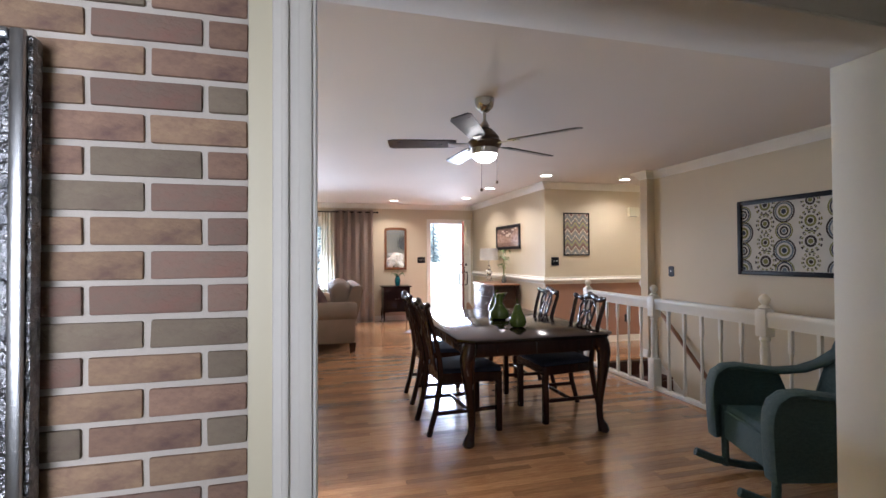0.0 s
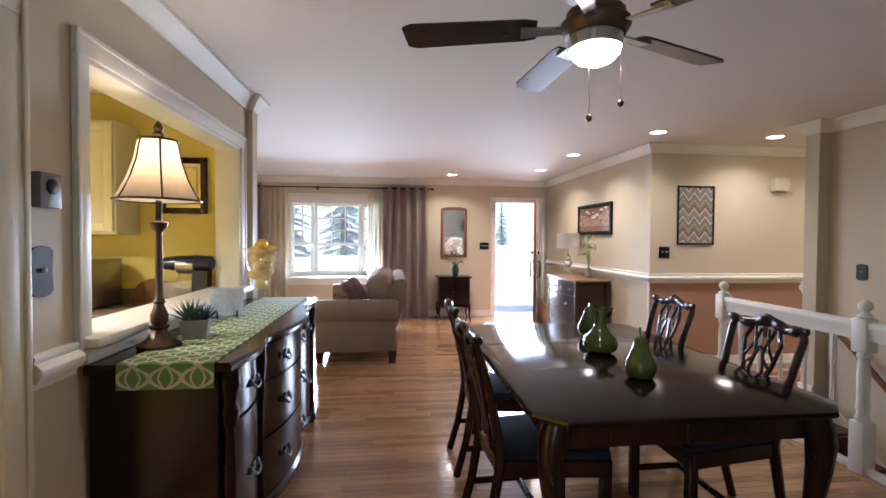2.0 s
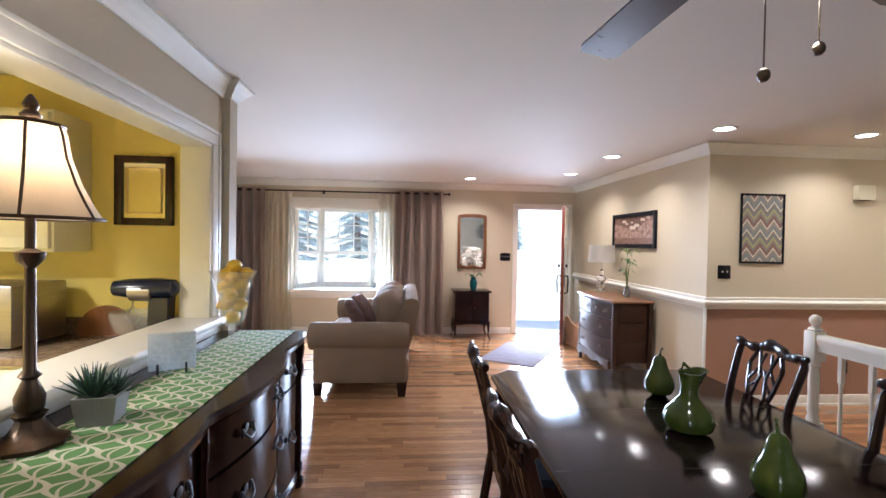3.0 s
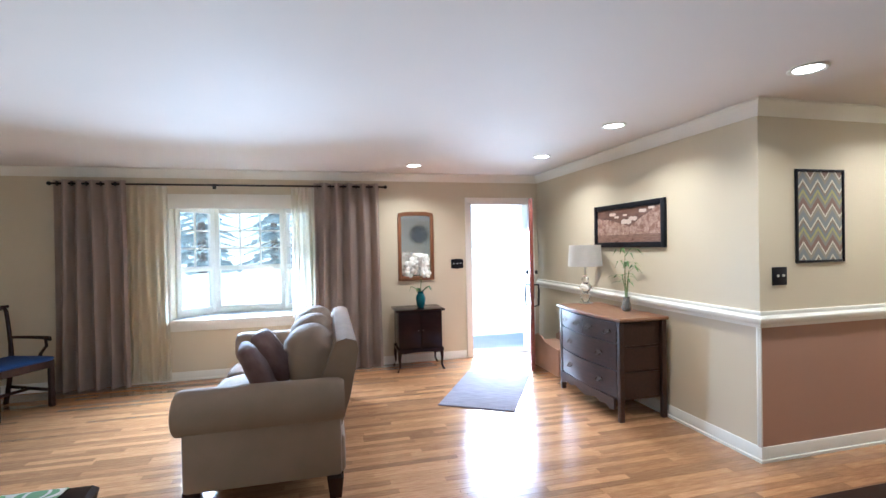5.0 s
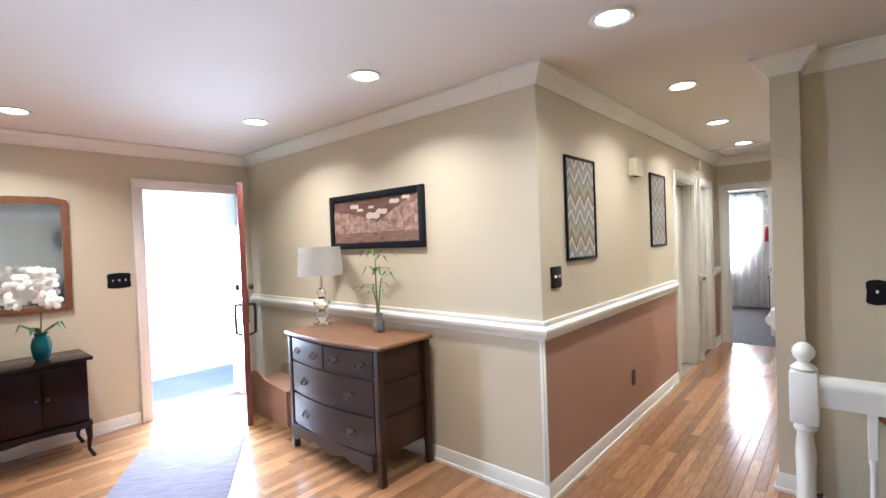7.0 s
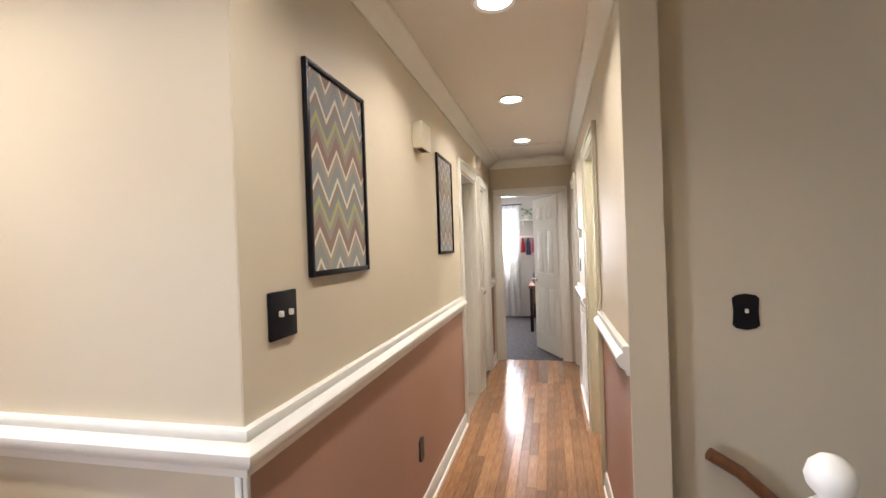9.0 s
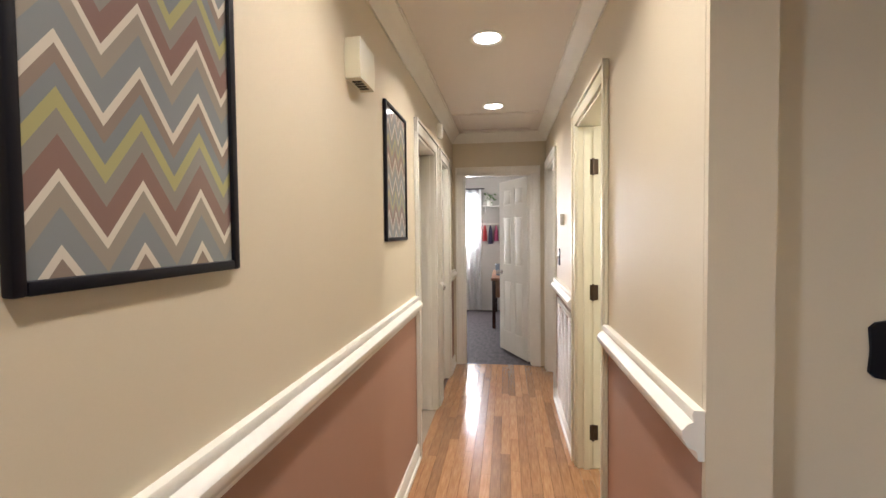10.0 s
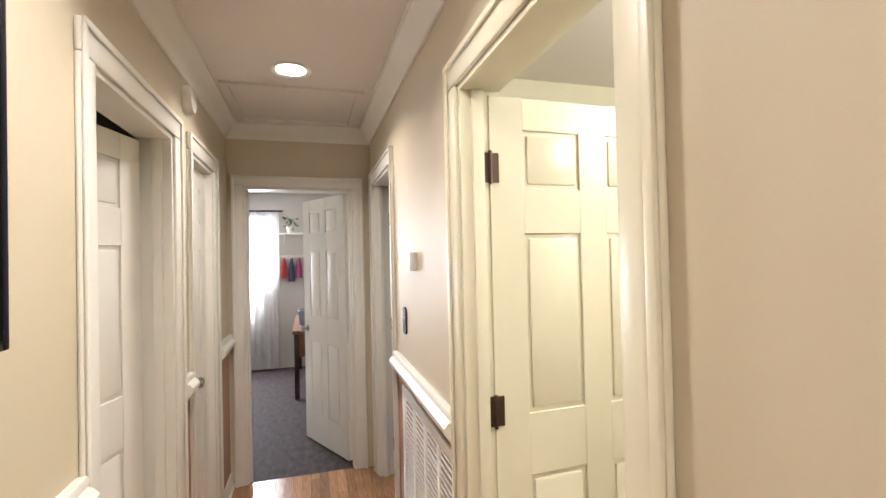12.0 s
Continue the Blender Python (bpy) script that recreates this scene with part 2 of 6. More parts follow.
S1, S2 = (5.365, 6.11), (7.30, 8.02)
hallS = [(4.375, S1[0], 5.37, 5.49), (S1[1], S2[0], 5.37, 5.49), (S2[1], 8.18, 5.37, 5.49)]
wall("wall_hall_south", [(a, b, c, d, RAIL, H) for a, b, c, d in hallS] + [(S1[0], S1[1], 5.37, 5.49, 2.03, H), (S2[0], S2[1], 5.37, 5.49, 2.03, H)], WALL,
     "tan painted upper hall wall")
wall("wall_hall_south_lower", [(a, b, c, d, -0.3 if a < 5 else 0, RAIL) for a, b, c, d in hallS], TERRA, "terracotta painted lower hall wall")
wall("wall_stair_end", [(4.36, 4.47, 5.355, 5.369, -0.3, H), (4.356, 4.374, 5.357, 5.4895, -0.3, H)], WALL, "tan painted wall end beside the stairs")
wall("wall_hall_end", [(8.18, 8.30, 5.37, 5.62, 0, H), (8.18, 8.30, 6.36, 6.58, 0, H), (8.18, 8.30, 5.62, 6.36, 2.02, H)], WALL,
     "tan painted hall end wall with a doorway")
wall("wall_dining_east", [(4.47, 4.60, 1.29, 5.368, -2.7, H)], WALL, "tan painted dining room and stair wall")
wall("wall_dining_south", [(-0.62, 0.08, 1.40, 1.545, 0, H), (0.08, 0.215, 1.285, 1.545, 0, H), (0.215, 2.15, 1.285, 1.545, 2.07, H),
                           (2.15, 4.47, 1.285, 1.545, -2.7, H)], CREAM, "cream painted wall with a wide cased opening")
wall("wall_dining_south_face", [(-0.46, 0.205, 1.546, 1.5485, 0, H), (0.205, 2.16, 1.546, 1.5485, 2.09, H), (2.16, 4.47, 1.546, 1.5485, 0, H)], WALL, "tan painted dining room side of the wall")
KD, PT = (2.25, 3.10), (3.49, 5.16)
wall("wall_kitchen_side", [(-0.58, -0.46, 1.545, KD[0], 0, H), (-0.58, -0.46, KD[0], KD[1], 2.03, H), (-0.58, -0.46, KD[1], PT[0], 0, H),
                           (-0.58, -0.46, PT[0], PT[1], 0, 0.985), (-0.58, -0.46, PT[0], PT[1], 2.03, H), (-0.58, -0.46, PT[1], 5.432, 0, H)], WALL,
     "tan painted wall with kitchen doorway and pass-through")
wall("wall_kitchen_inner", [(-0.62, -0.583, 1.545, KD[0], 0, H), (-0.62, -0.583, KD[0], KD[1], 2.03, H), (-0.62, -0.583, KD[1], PT[0], 0, H),
                            (-0.62, -0.583, PT[0], PT[1], 0, 0.985), (-0.62, -0.583, PT[0], PT[1], 2.03, H), (-0.62, -0.583, PT[1], 5.35, 0, H)], YELLOW,
     "yellow painted kitchen side of the wall")
wall("wall_pilaster", [(-0.457, -0.415, 5.315, 5.432, 0, H)], WALL, "tan painted pilaster at the wall end")
wall("wall_kitchen_far", [(-3.35, -3.2, 1.4, 5.35, 0, H), (-3.35, -0.62, 1.4, 1.545, 0, H)], YELLOW, "yellow painted kitchen wall")
wall("wall_den", [(-2.0, -1.9, -2.2, 1.29, 0, H), (-2.0, 3.2, -2.3, -2.2, 0, H), (3.1, 3.2, -2.2, 1.285, 0, H)], CREAM, "cream painted den wall")
wall("wall_brick_backing", [(-1.9, 0.078, 1.30, 1.396, 0, H)], mat("mortar", (0.60, 0.56, 0.51), 0.9, scale=8, fine=200, bump=0.3), "pale mortar behind face brick")
wall("wall_end_room", [(11.6, 11.7, 4.4, 8.2, 0, H), (8.30, 11.6, 8.1, 8.2, 0, H), (8.30, 11.6, 4.3, 4.4, 0, H), (8.302, 8.36, 6.58, 8.1, 0, H), (8.302, 8.36, 4.4, 5.37, 0, H)], GREYW,
     "pale grey end room wall")
wall("wall_bathroom", [(4.62, 4.70, 3.4, 5.368, 0, H), (4.70, 7.0, 3.3, 3.4, 0, H), (7.0, 7.08, 3.3, 5.368, 0, H)], CREAM, "pale cream bathroom wall")
wall("wall_south_bedroom", [(7.10, 7.16, 4.4, 5.368, 0, H), (7.16, 8.3, 4.35, 4.45, 0, H)], GREYW, "pale grey bedroom wall")
wall("wall_north_room", [(5.9, 5.96, 6.58, 8.1, 0, H), (5.96, 7.1, 8.1, 8.2, 0, H), (7.04, 7.1, 6.58, 8.1, 0, H)], GREYW, "pale grey room wall")
bm = B()
bx(bm, -3.4, 11.7, -2.3, 10.05, H, H + 0.1)
bx(bm, 7.36, 7.40, 5.62, 6.36, H - 0.014, H)
bx(bm, 8.00, 8.04, 5.62, 6.36, H - 0.014, H)
bx(bm, 7.40, 8.00, 5.62, 5.66, H - 0.014, H)
bx(bm, 7.40, 8.00, 6.32, 6.36, H - 0.014, H)
solid("ceiling", bm, CEIL, "white painted ceiling with an attic hatch", "ceiling", "structure")
bm = B()
for b in [(-3.4, 3.50, -2.3, 10.05), (3.50, 8.2, 5.30, 8.2), (3.5, 4.6, -2.3, 1.40), (4.62, 8.2, 3.2, 5.30)]:
    bx(bm, *b, -0.2, -0.013)
FLOOR = solid("floor", bm, SUBFLOOR, "oak strip floor in warm brown tones", "floor", "structure")
bm = B()
bx(bm, 8.2, 11.7, 4.3, 8.2, -0.2, -0.003)
solid("floor_end_room", bm, TERRAFLOOR, "dark grey slate patterned floor", "floor", "structure")
bm = B()
bx(bm, -3.35, -0.6, 1.4, 5.35, -0.012, 0.0)
bx(bm, 4.65, 7.1, 3.3, 5.37, -0.012, 0.0)
bx(bm, -2, 3.2, -2.3, 1.29, -0.012, 0.0)
bx(bm, 5.9, 7.1, 6.58, 8.2, -0.012, 0.0)
for a, b, c, d in ((*D1, 6.46, 6.58), (*S1, 5.37, 5.49), (*S2, 5.30, 5.49)):
    bx(bm, a, b, c, d, -0.012, -0.003)
solid("floor_side_rooms", bm, mat("beige_vinyl", (0.4, 0.33, 0.25), 0.4), "beige floor of the side rooms", "floor", "structure")

LOOP = [(-0.415, 5.432), (-0.415, 5.315), (-0.46, 5.315), (-0.46, 1.545), (4.47, 1.545), (4.47, 5.355), (4.355, 5.355), (4.355, 5.49),
        (8.18, 5.49), (8.18, 6.46), (3.45, 6.46), (3.45, 9.85), (-3.2, 9.85), (-3.2, 5.432)]
CROWN = [(d * 0.86, H - (H - z) * 0.86) for d, z in ((0, H - 0.115), (0.012, H - 0.115), (0.018, H - 0.095), (0.035, H - 0.08), (0.05, H - 0.05), (0.075, H - 0.032), (0.085, H - 0.02), (0.095, H - 0.018), (0.095, H - 0.001), (0, H - 0.001))]
solid("crown_trim", moulding(B(), LOOP, CROWN, True), WHITE, "white painted crown moulding", "moulding", "structure")
CHAIR = [(d, z - 0.024) for d, z in ((0, 0.935), (0.012, 0.935), (0.016, 0.955), (0.034, 0.965), (0.046, 0.985), (0.046, 1.0), (0.034, 1.014), (0.022, 1.02), (0.026, 1.035), (0.022, 1.045), (0, 1.045))]
BASE = [(0, 0), (0.024, 0), (0.024, 0.018), (0.014, 0.022), (0.014, 0.085), (0.008, 0.1), (0, 0.1)]
bm = B()
for run in ([(D1[0] - 0.09, 6.46), (3.45, 6.46), (3.45, 9.83)], [(D2[0] - 0.085, 6.46), (D1[1] + 0.09, 6.46)], [(8.18, 6.46), (D2[1] + 0.085, 6.46)],
            [(4.36, 5.49), (S1[0] - 0.08, 5.49)], [(S1[1] + 0.08, 5.49), (S2[0] - 0.08, 5.49)], [(-0.46, PT[0] - 0.085), (-0.46, KD[1] + 0.105)]):
    moulding(bm, run, CHAIR)
solid("chair_rail_trim", bm, WHITE, "white painted chair rail moulding", "moulding", "structure")
bm = B()
for run in ([(D1[0] - 0.09, 6.46), (3.45, 6.46), (3.45, 9.83)], [(D2[0] - 0.085, 6.46), (D1[1] + 0.09, 6.46)], [(8.18, 6.46), (D2[1] + 0.085, 6.46)],
            [(4.355, 5.36), (4.355, 5.49), (S1[0] - 0.08, 5.49)], [(S1[1] + 0.08, 5.49), (S2[0] - 0.08, 5.49)], [(2.39, 9.85), (-3.2, 9.85), (-3.2, 5.432), (-0.415, 5.432), (-0.415, 5.315)],
            [(-0.46, 5.31), (-0.46, KD[1] + 0.105)], [(2.25, 1.545), (3.4, 1.545)], [(-0.46, 1.545), (0.12, 1.545)]):
    moulding(bm, run, BASE)
solid("baseboard", bm, WHITE, "white painted baseboard", "baseboard", "structure")
bm = B()
bx(bm, 3.436, 3.449, 6.447, 6.459, 0.10, 0.912, 0.003)
bx(bm, 3.434, 3.448, 6.461, 6.48, 0.10, 0.912, 0.003)
solid("corner_trim", bm, WHITE, "white painted corner bead below the chair rail", "moulding", "structure")


def casing(name, axis, at, side, a, b, top, width=0.085, bottom=0.0, depth=0.12, sill=False, material=WHITE, label="white painted door casing"):
    """Casing and jamb round an opening from a to b; axis: the wall's normal; at: its face; side: the way the face looks."""
    bm = B()
    def piece(u0, u1, z0, z1, d0, d1, bevel=0.006):
        lo, hi = sorted((at + side * d0, at + side * d1))
        if axis == "y":
            bx(bm, u0, u1, lo, hi, z0, z1, bevel)
        else:
            bx(bm, lo, hi, u0, u1, z0, z1, bevel)
    for u0, u1 in ((a - width, a), (b, b + width)):
        piece(u0, u1, bottom, top + (0.0), 0.0, 0.016)
        e = (u0, u0 + 0.02) if u0 < a else (u1 - 0.02, u1)
        piece(*e, bottom, top + width, 0.016, 0.026, 0.004)
    piece(a - width, b + width, top, top + width, 0.0, 0.017)
    piece(a - width, b + width, top + width - 0.02, top + width, 0.017, 0.027, 0.004)
    for u0, u1 in ((a - 0.001, a + 0.018), (b - 0.018, b + 0.001)):
        piece(u0, u1, bottom, top, -depth - 0.002, 0.004, 0.002)
    piece(a + 0.018, b - 0.018, top - 0.018, top + 0.001, -depth - 0.002, 0.004, 0.002)
    for u0, u1 in ((a + 0.018, a + 0.032), (b - 0.032, b - 0.018)):
        if not sill:
            piece(u0, u1, bottom, top - 0.018, -depth * 0.55, -depth * 0.25, 0.002)
    return solid(name, bm, material, label, "door casing", "structure")


casing("door_casing_1", "y", 6.46, -1, *D1, 2.03)
casing("door_casing_2", "y", 6.46, -1, *D2, 2.03, 0.08)
casing("door_casing_3", "y", 5.49, 1, *S1, 2.03, 0.08, material=CREAM)
casing("door_casing_4", "y", 5.49, 1, *S2, 2.03, 0.08)
casing("door_casing_5", "x", 8.18, -1, 5.62, 6.36, 2.02, 0.07)
casing("door_casing_6", "y", 9.85, -1, 2.47, 3.32, 2.07, 0.07, depth=0.2, sill=True)
casing("door_casing_7", "x", -0.46, 1, *KD, 2.03, 0.10, sill=True, depth=0.16, label="white painted casing of the kitchen doorway", material=CREAM)
casing("pass_through_trim", "x", -0.46, 1, *PT, 2.03, 0.08, bottom=0.985, sill=True, depth=0.16, label="white painted casing of the pass-through")
bm = B()
bx(bm, -0.66, -0.385, PT[0] - 0.06, PT[1] + 0.06, 0.99, 1.03, 0.012)
bx(bm, -0.458, -0.43, PT[0] - 0.05, PT[1] + 0.05, 0.93, 0.988, 0.008)
solid("pass_through_sill", bm, WHITE, "white painted pass-through ledge", "sill", "structure")
# wide opening between den and dining room
bm = B()
bx(bm, 0.13, 0.212, 1.262, 1.283, 0, 2.15, 0.008)
bx(bm, 0.150, 0.165, 1.252, 1.262, 0, 2.15, 0.004)
bx(bm, 0.185, 0.213, 1.255, 1.262, 0, 2.15, 0.003)
bx(bm, 0.213, 0.222, 1.262, 1.550, 0, 2.06, 0.002)
bx(bm, 2.143, 2.152, 1.262, 1.550, 0, 2.06, 0.002)
bx(bm, 0.213, 2.152, 1.262, 1.550, 2.061, 2.071, 0.002)
bx(bm, 0.213, 2.24, 1.262, 1.283, 2.072, 2.15, 0.006)
bx(bm, 2.155, 2.24, 1.262, 1.283, 0, 2.07, 0.006)
solid("opening_trim", bm, mat("white_satin_paint", (0.78, 0.77, 0.73), 0.7, scale=3, fine=60, bump=0.03, other=(0.73, 0.72, 0.67), IOR=1.3), "white painted trim round the wide opening", "door casing", "structure")


# ---- doors and windows ----
def panel_door(name, label, width, m, material, height=2.0, knob=True, hinges=True, hinge_mat=None):
    """A six-panel leaf that runs from its hinge along +x; y is its thickness."""
    root = new(name)
    root.matrix_world = m
    tagged(root, label, "door", "", "structure")
    bm = B()
    bx(bm, 0, width, 0.008, 0.027, 0.008, height)
    cols = [(0.0, 0.115), (width / 2 - 0.05, width / 2 + 0.05), (width - 0.115, width)]
    rows = [(0.008, 0.24), (0.84, 1.03), (1.58, 1.72), (height - 0.10, height)]
    for y0, y1 in ((0.0, 0.0085), (0.0265, 0.035)):
        for a, b in cols:
            bx(bm, a, b, y0, y1, 0.008, height, 0.002, 1)
        for a, b in rows:
            for c, d in ((cols[0][1], cols[1][0]), (cols[1][1], cols[2][0])):
                bx(bm, c - 0.002, d + 0.002, y0 + 0.0005, y1 - 0.0005, a, b, 0.002, 1)
    part("leaf", bm, material, root)
    for a, b in ((0.24, 0.84), (1.03, 1.58), (1.72, height - 0.10)):
        for c, d in ((cols[0][1], cols[1][0]), (cols[1][1], cols[2][0])):
            bm = B()
            bx(bm, c + 0.014, d - 0.014, 0.001, 0.034, a + 0.014, b - 0.014, 0.007, 2)
            part("panel", bm, material, root)
    if knob:
        for s, y in ((-1, 0.0), (1, 0.035)):
            bm = B()
            rings(bm, [[(width - 0.06 + r * math.cos(k * math.pi / 8), y + s * d, 0.93 + r * math.sin(k * math.pi / 8)) for k in range(16)]
                       for r, d in ((0.028, 0), (0.028, 0.006), (0.011, 0.010), (0.011, 0.032), (0.024, 0.038), (0.027, 0.052), (0.018, 0.064))])
            part("door_knob", bm, NICKEL, root, "brushed nickel knob")
    if hinges:
        for z in (0.22, 1.05, 1.78):
            bm = B()
            bx(bm, -0.022, 0.03, -0.004, 0.001, z - 0.045, z + 0.045, 0.002, 1)
            lathe(bm, [(0.006, -0.05), (0.006, 0.05)], (0.0, -0.006, z), 8)
            part("hinge", bm, hinge_mat or BRONZE, root, "painted hinge" if hinge_mat else "dark bronze hinge")
    return root


panel_door("door_1", "white six-panel door standing ajar", 0.72, pose(6.885, 6.60, 0.0, 0, 0, 165), WHITE, hinge_mat=WHITE)
panel_door("door_2", "closed white six-panel closet door", 0.465, pose(7.682, 6.53, 0.0, 0, 0, 180), WHITE, hinges=False)
panel_door("door_3", "cream six-panel door standing wide open", 0.73, pose(6.088, 5.405, 0.0, 0, 0, -88), CREAM)
panel_door("door_4", "white six-panel door folded open", 0.68, pose(7.99, 5.37, 0.0, 0, 0, -90), WHITE)
panel_door("door_5", "white six-panel door opened into the end room", 0.69, pose(8.315, 5.645, 0.0, 0, 0, 26), WHITE)
# front door
REDW = mat("red_brown_stained_door", (0.20, 0.045, 0.025), 0.35, scale=5, stretch=(8, 8, 1), other=(0.13, 0.03, 0.018))
fd = new("door_6")
tagged(fd, "open front door with reddish outer face and black handle set", "door", "", "structure")
fd.matrix_world = pose(3.30, 9.82, 0, 0, 0, 180 + math.degrees(math.atan2(0.87, 0.385)))
bm = B()
bx(bm, 0, 0.94, 0.018, 0.022, 0.01, 2.04)
for a, b in ((0, 0.12), (0.42, 0.52), (0.82, 0.94)):
    bx(bm, a, b, 0.0225, 0.044, 0.01, 2.04, 0.003)
for a, b in ((0.01, 0.24), (0.86, 1.0), (1.48, 1.58), (1.92, 2.04)):
    bx(bm, 0.11, 0.83, 0.0225, 0.0435, a, b, 0.003)
part("inner_face", bm, WHITE, fd, "white painted inner face")
bm = B()
bx(bm, 0, 0.945, -0.002, 0.0175, 0.01, 2.04, 0.002)
bx(bm, 0.941, 0.947, 0.018, 0.043, 0.01, 2.04, 0.001)
part("outer_face", bm, REDW, fd, "reddish stained outer face and edge")
for y, s in ((0.045, 1), (-0.003, -1)):
    bm = B()
    bx(bm, 0.86, 0.91, min(y, y + s * 0.006), max(y, y + s * 0.006), 0.86, 1.14, 0.002)
    tube(bm, [(0.885, y, 1.02), (0.885, y + s * 0.05, 1.02), (0.885, y + s * 0.055, 0.95), (0.885, y + s * 0.05, 0.78), (0.885, y, 0.76)], [0.012, 0.013, 0.012, 0.012, 0.01])
    ball(bm, (0.885, y + s * 0.03, 1.17), 0.027, 0.02, 0.027)
    part("handle_set", bm, IRON, fd, "black handle set")

bay = new("window_1")
tagged(bay, "white bay window with divided upper panes", "window", "", "structure")
PTS = [(-1.15, 10.05), (-0.80, 10.42), (0.06, 10.42), (0.41, 10.05)]
bm = B()
prism(bm, [(-1.22, 9.83), (-1.22, 9.80), (0.46, 9.80), (0.46, 9.83), (0.43, 10.06), (0.08, 10.45), (-0.82, 10.45), (-1.17, 10.06)], "z", 0.662, 0.70)
bx(bm, -1.22, 0.46, 9.825, 9.848, 0.57, 0.66, 0.006)
part("window_sill", bm, WHITE, bay)
bm = B()
prism(bm, [(-1.17, 10.06), (0.43, 10.06), (0.08, 10.47), (-0.82, 10.47)], "z", 2.06, 2.12)
part("window_head", bm, WHITE, bay)
bm = B()
prism(bm, [(-1.17, 10.06), (0.43, 10.06), (0.08, 10.47), (-0.82, 10.47)], "z", 0.4, 0.66)
part("window_base", bm, WHITE, bay)
for (xa, ya), (xb, yb) in zip(PTS, PTS[1:]):
    w = math.hypot(xb - xa, yb - ya)
    m = pose(xa, ya, 0, 0, 0, math.degrees(math.atan2(yb - ya, xb - xa)))
    bm = B()
    for a, b in ((0, 0.06), (w - 0.06, w)):
        bx(bm, a, b, -0.02, 0.05, 0.70, 2.06, 0.005)
    for a, b in ((0.70, 0.78), (1.24, 1.30), (1.97, 2.06)):
        bx(bm, 0.055, w - 0.055, -0.018, 0.048, a, b, 0.005)
    bmesh.ops.transform(bm, matrix=m, verts=bm.verts)
    f = part("window_frame", bm, WHITE, bay)
    n = 2 if w < 0.7 else 3
    bm = B()
    for k in range(1, n):
        x = 0.06 + (w - 0.12) * k / n
        bx(bm, x - 0.009, x + 0.009, 0.0, 0.028, 1.30, 1.97, 0.002, 1)
    for k in (1, 2):
        z = 1.30 + 0.67 * k / 3
        bx(bm, 0.06, w - 0.06, 0.001, 0.027, z - 0.009, z + 0.009, 0.002, 1)
    bmesh.ops.transform(bm, matrix=m, verts=bm.verts)
    part("glazing_bar", bm, WHITE, f)
    bm = B()
    bx(bm, 0.055, w - 0.055, 0.012, 0.016, 0.78, 1.97)
    bmesh.ops.transform(bm, matrix=m, verts=bm.verts)
    pane = part("pane", bm, THIN, f, "clear glass")
    pane.visible_shadow = False
bm = B()
bx(bm, -1.17, 0.43, 9.833, 9.848, 1.99, 2.16, 0.006)
bx(bm, -1.22, -1.15, 9.833, 9.848, 0.70, 1.99, 0.006)
bx(bm, 0.41, 0.48, 9.833, 9.848, 0.70, 1.99, 0.006)
part("window_trim", bm, WHITE, bay)


# ---- curtains ----
def curtain(name, label, x0, x1, y, z0, z1, folds, depth, material, flare=0.0):
    bm = B()
    n = folds * 10
    rows = 10
    loops = []
    for j in range(rows + 1):
        s = j / rows
        z = z1 + (z0 - z1) * s
        row = []
        for i in range(n + 1):
            u = i / n
            x = x0 + (x1 - x0) * u + flare * s * (u - 0.5) + 0.008 * math.sin(9 * u + 3 * s)
            a = 2 * math.pi * folds * u + 0.6 * s * math.sin(5 * u)
            row.append((x, y + depth * math.sin(a) * (0.75 + 0.3 * s), z))
        loops.append(row)
    rings(bm, loops, caps=False, closed=False)
    back = bmesh.ops.solidify(bm, geom=bm.faces[:], thickness=0.003)
    return bm


SHEER = see_light(mat("cream_sheer", (0.93, 0.90, 0.82), 0.7, bump=0.05, fine=300, other=(0.91, 0.87, 0.76), Alpha=0.30), 0.7)
rod = thing("curtain_rod", "thin black metal curtain rod with end knobs", "curtain rod", (-0.46, 9.72, 2.25))
bm = B()
tube(bm, [(-1.78, 0, 0), (1.78, 0, 0)], 0.011)
part("pole", bm, BLACK, rod)
for x in (-1.79, 1.79):
    bm = B()
    ball(bm, (x, 0, 0), 0.022, 0.022, 0.022)
    part("finial", bm, BLACK, rod)
for x in (-1.70, -0.2, 1.70):
    bm = B()
    tube(bm, [(x, 0, 0), (x, 0.06, -0.01), (x, 0.128, 0)], 0.007, 6)
    bx(bm, x - 0.02, x + 0.02, 0.12, 0.129, -0.03, 0.03, 0.002)
    part("bracket", bm, BLACK, rod)
for x0, x1, fl in ((-2.21, -1.53, 0.05), (0.47, 1.24, 0.06)):
    c = thing("curtain", "taupe satin floor-length grommet curtain", "curtain", ((x0 + x1) / 2, 9.72, 0), group="taupe curtains")
    w = (x1 - x0) / 2
    part("panel", curtain("panel", "", -w, w, 0, 0.015, 2.29, 5, 0.055, CURT, fl), CURT, c)
    for k in range(10):
        bm = B()
        x = -w + (k + 0.5) * 2 * w / 10
        rings(bm, [[(x + s, r * math.cos(q * math.pi / 6), 2.25 + r * math.sin(q * math.pi / 6)) for q in range(12)] for s, r in
                   ((-0.004, 0.016), (-0.004, 0.026), (0.004, 0.026), (0.004, 0.016), (-0.004, 0.016))], caps=False)
        part("grommet", bm, IRON, c)
for x0, x1 in ((-1.55, -1.14), (0.20, 0.50)):
    c = thing("sheer_curtain", "translucent cream sheer curtain beside the window", "curtain", ((x0 + x1) / 2, 9.78, 0), group="sheer curtains")
    w = (x1 - x0) / 2
    part("panel", curtain("panel", "", -w, w, 0, 0.03, 2.24, 5, 0.02, SHEER, 0.03), SHEER, c)


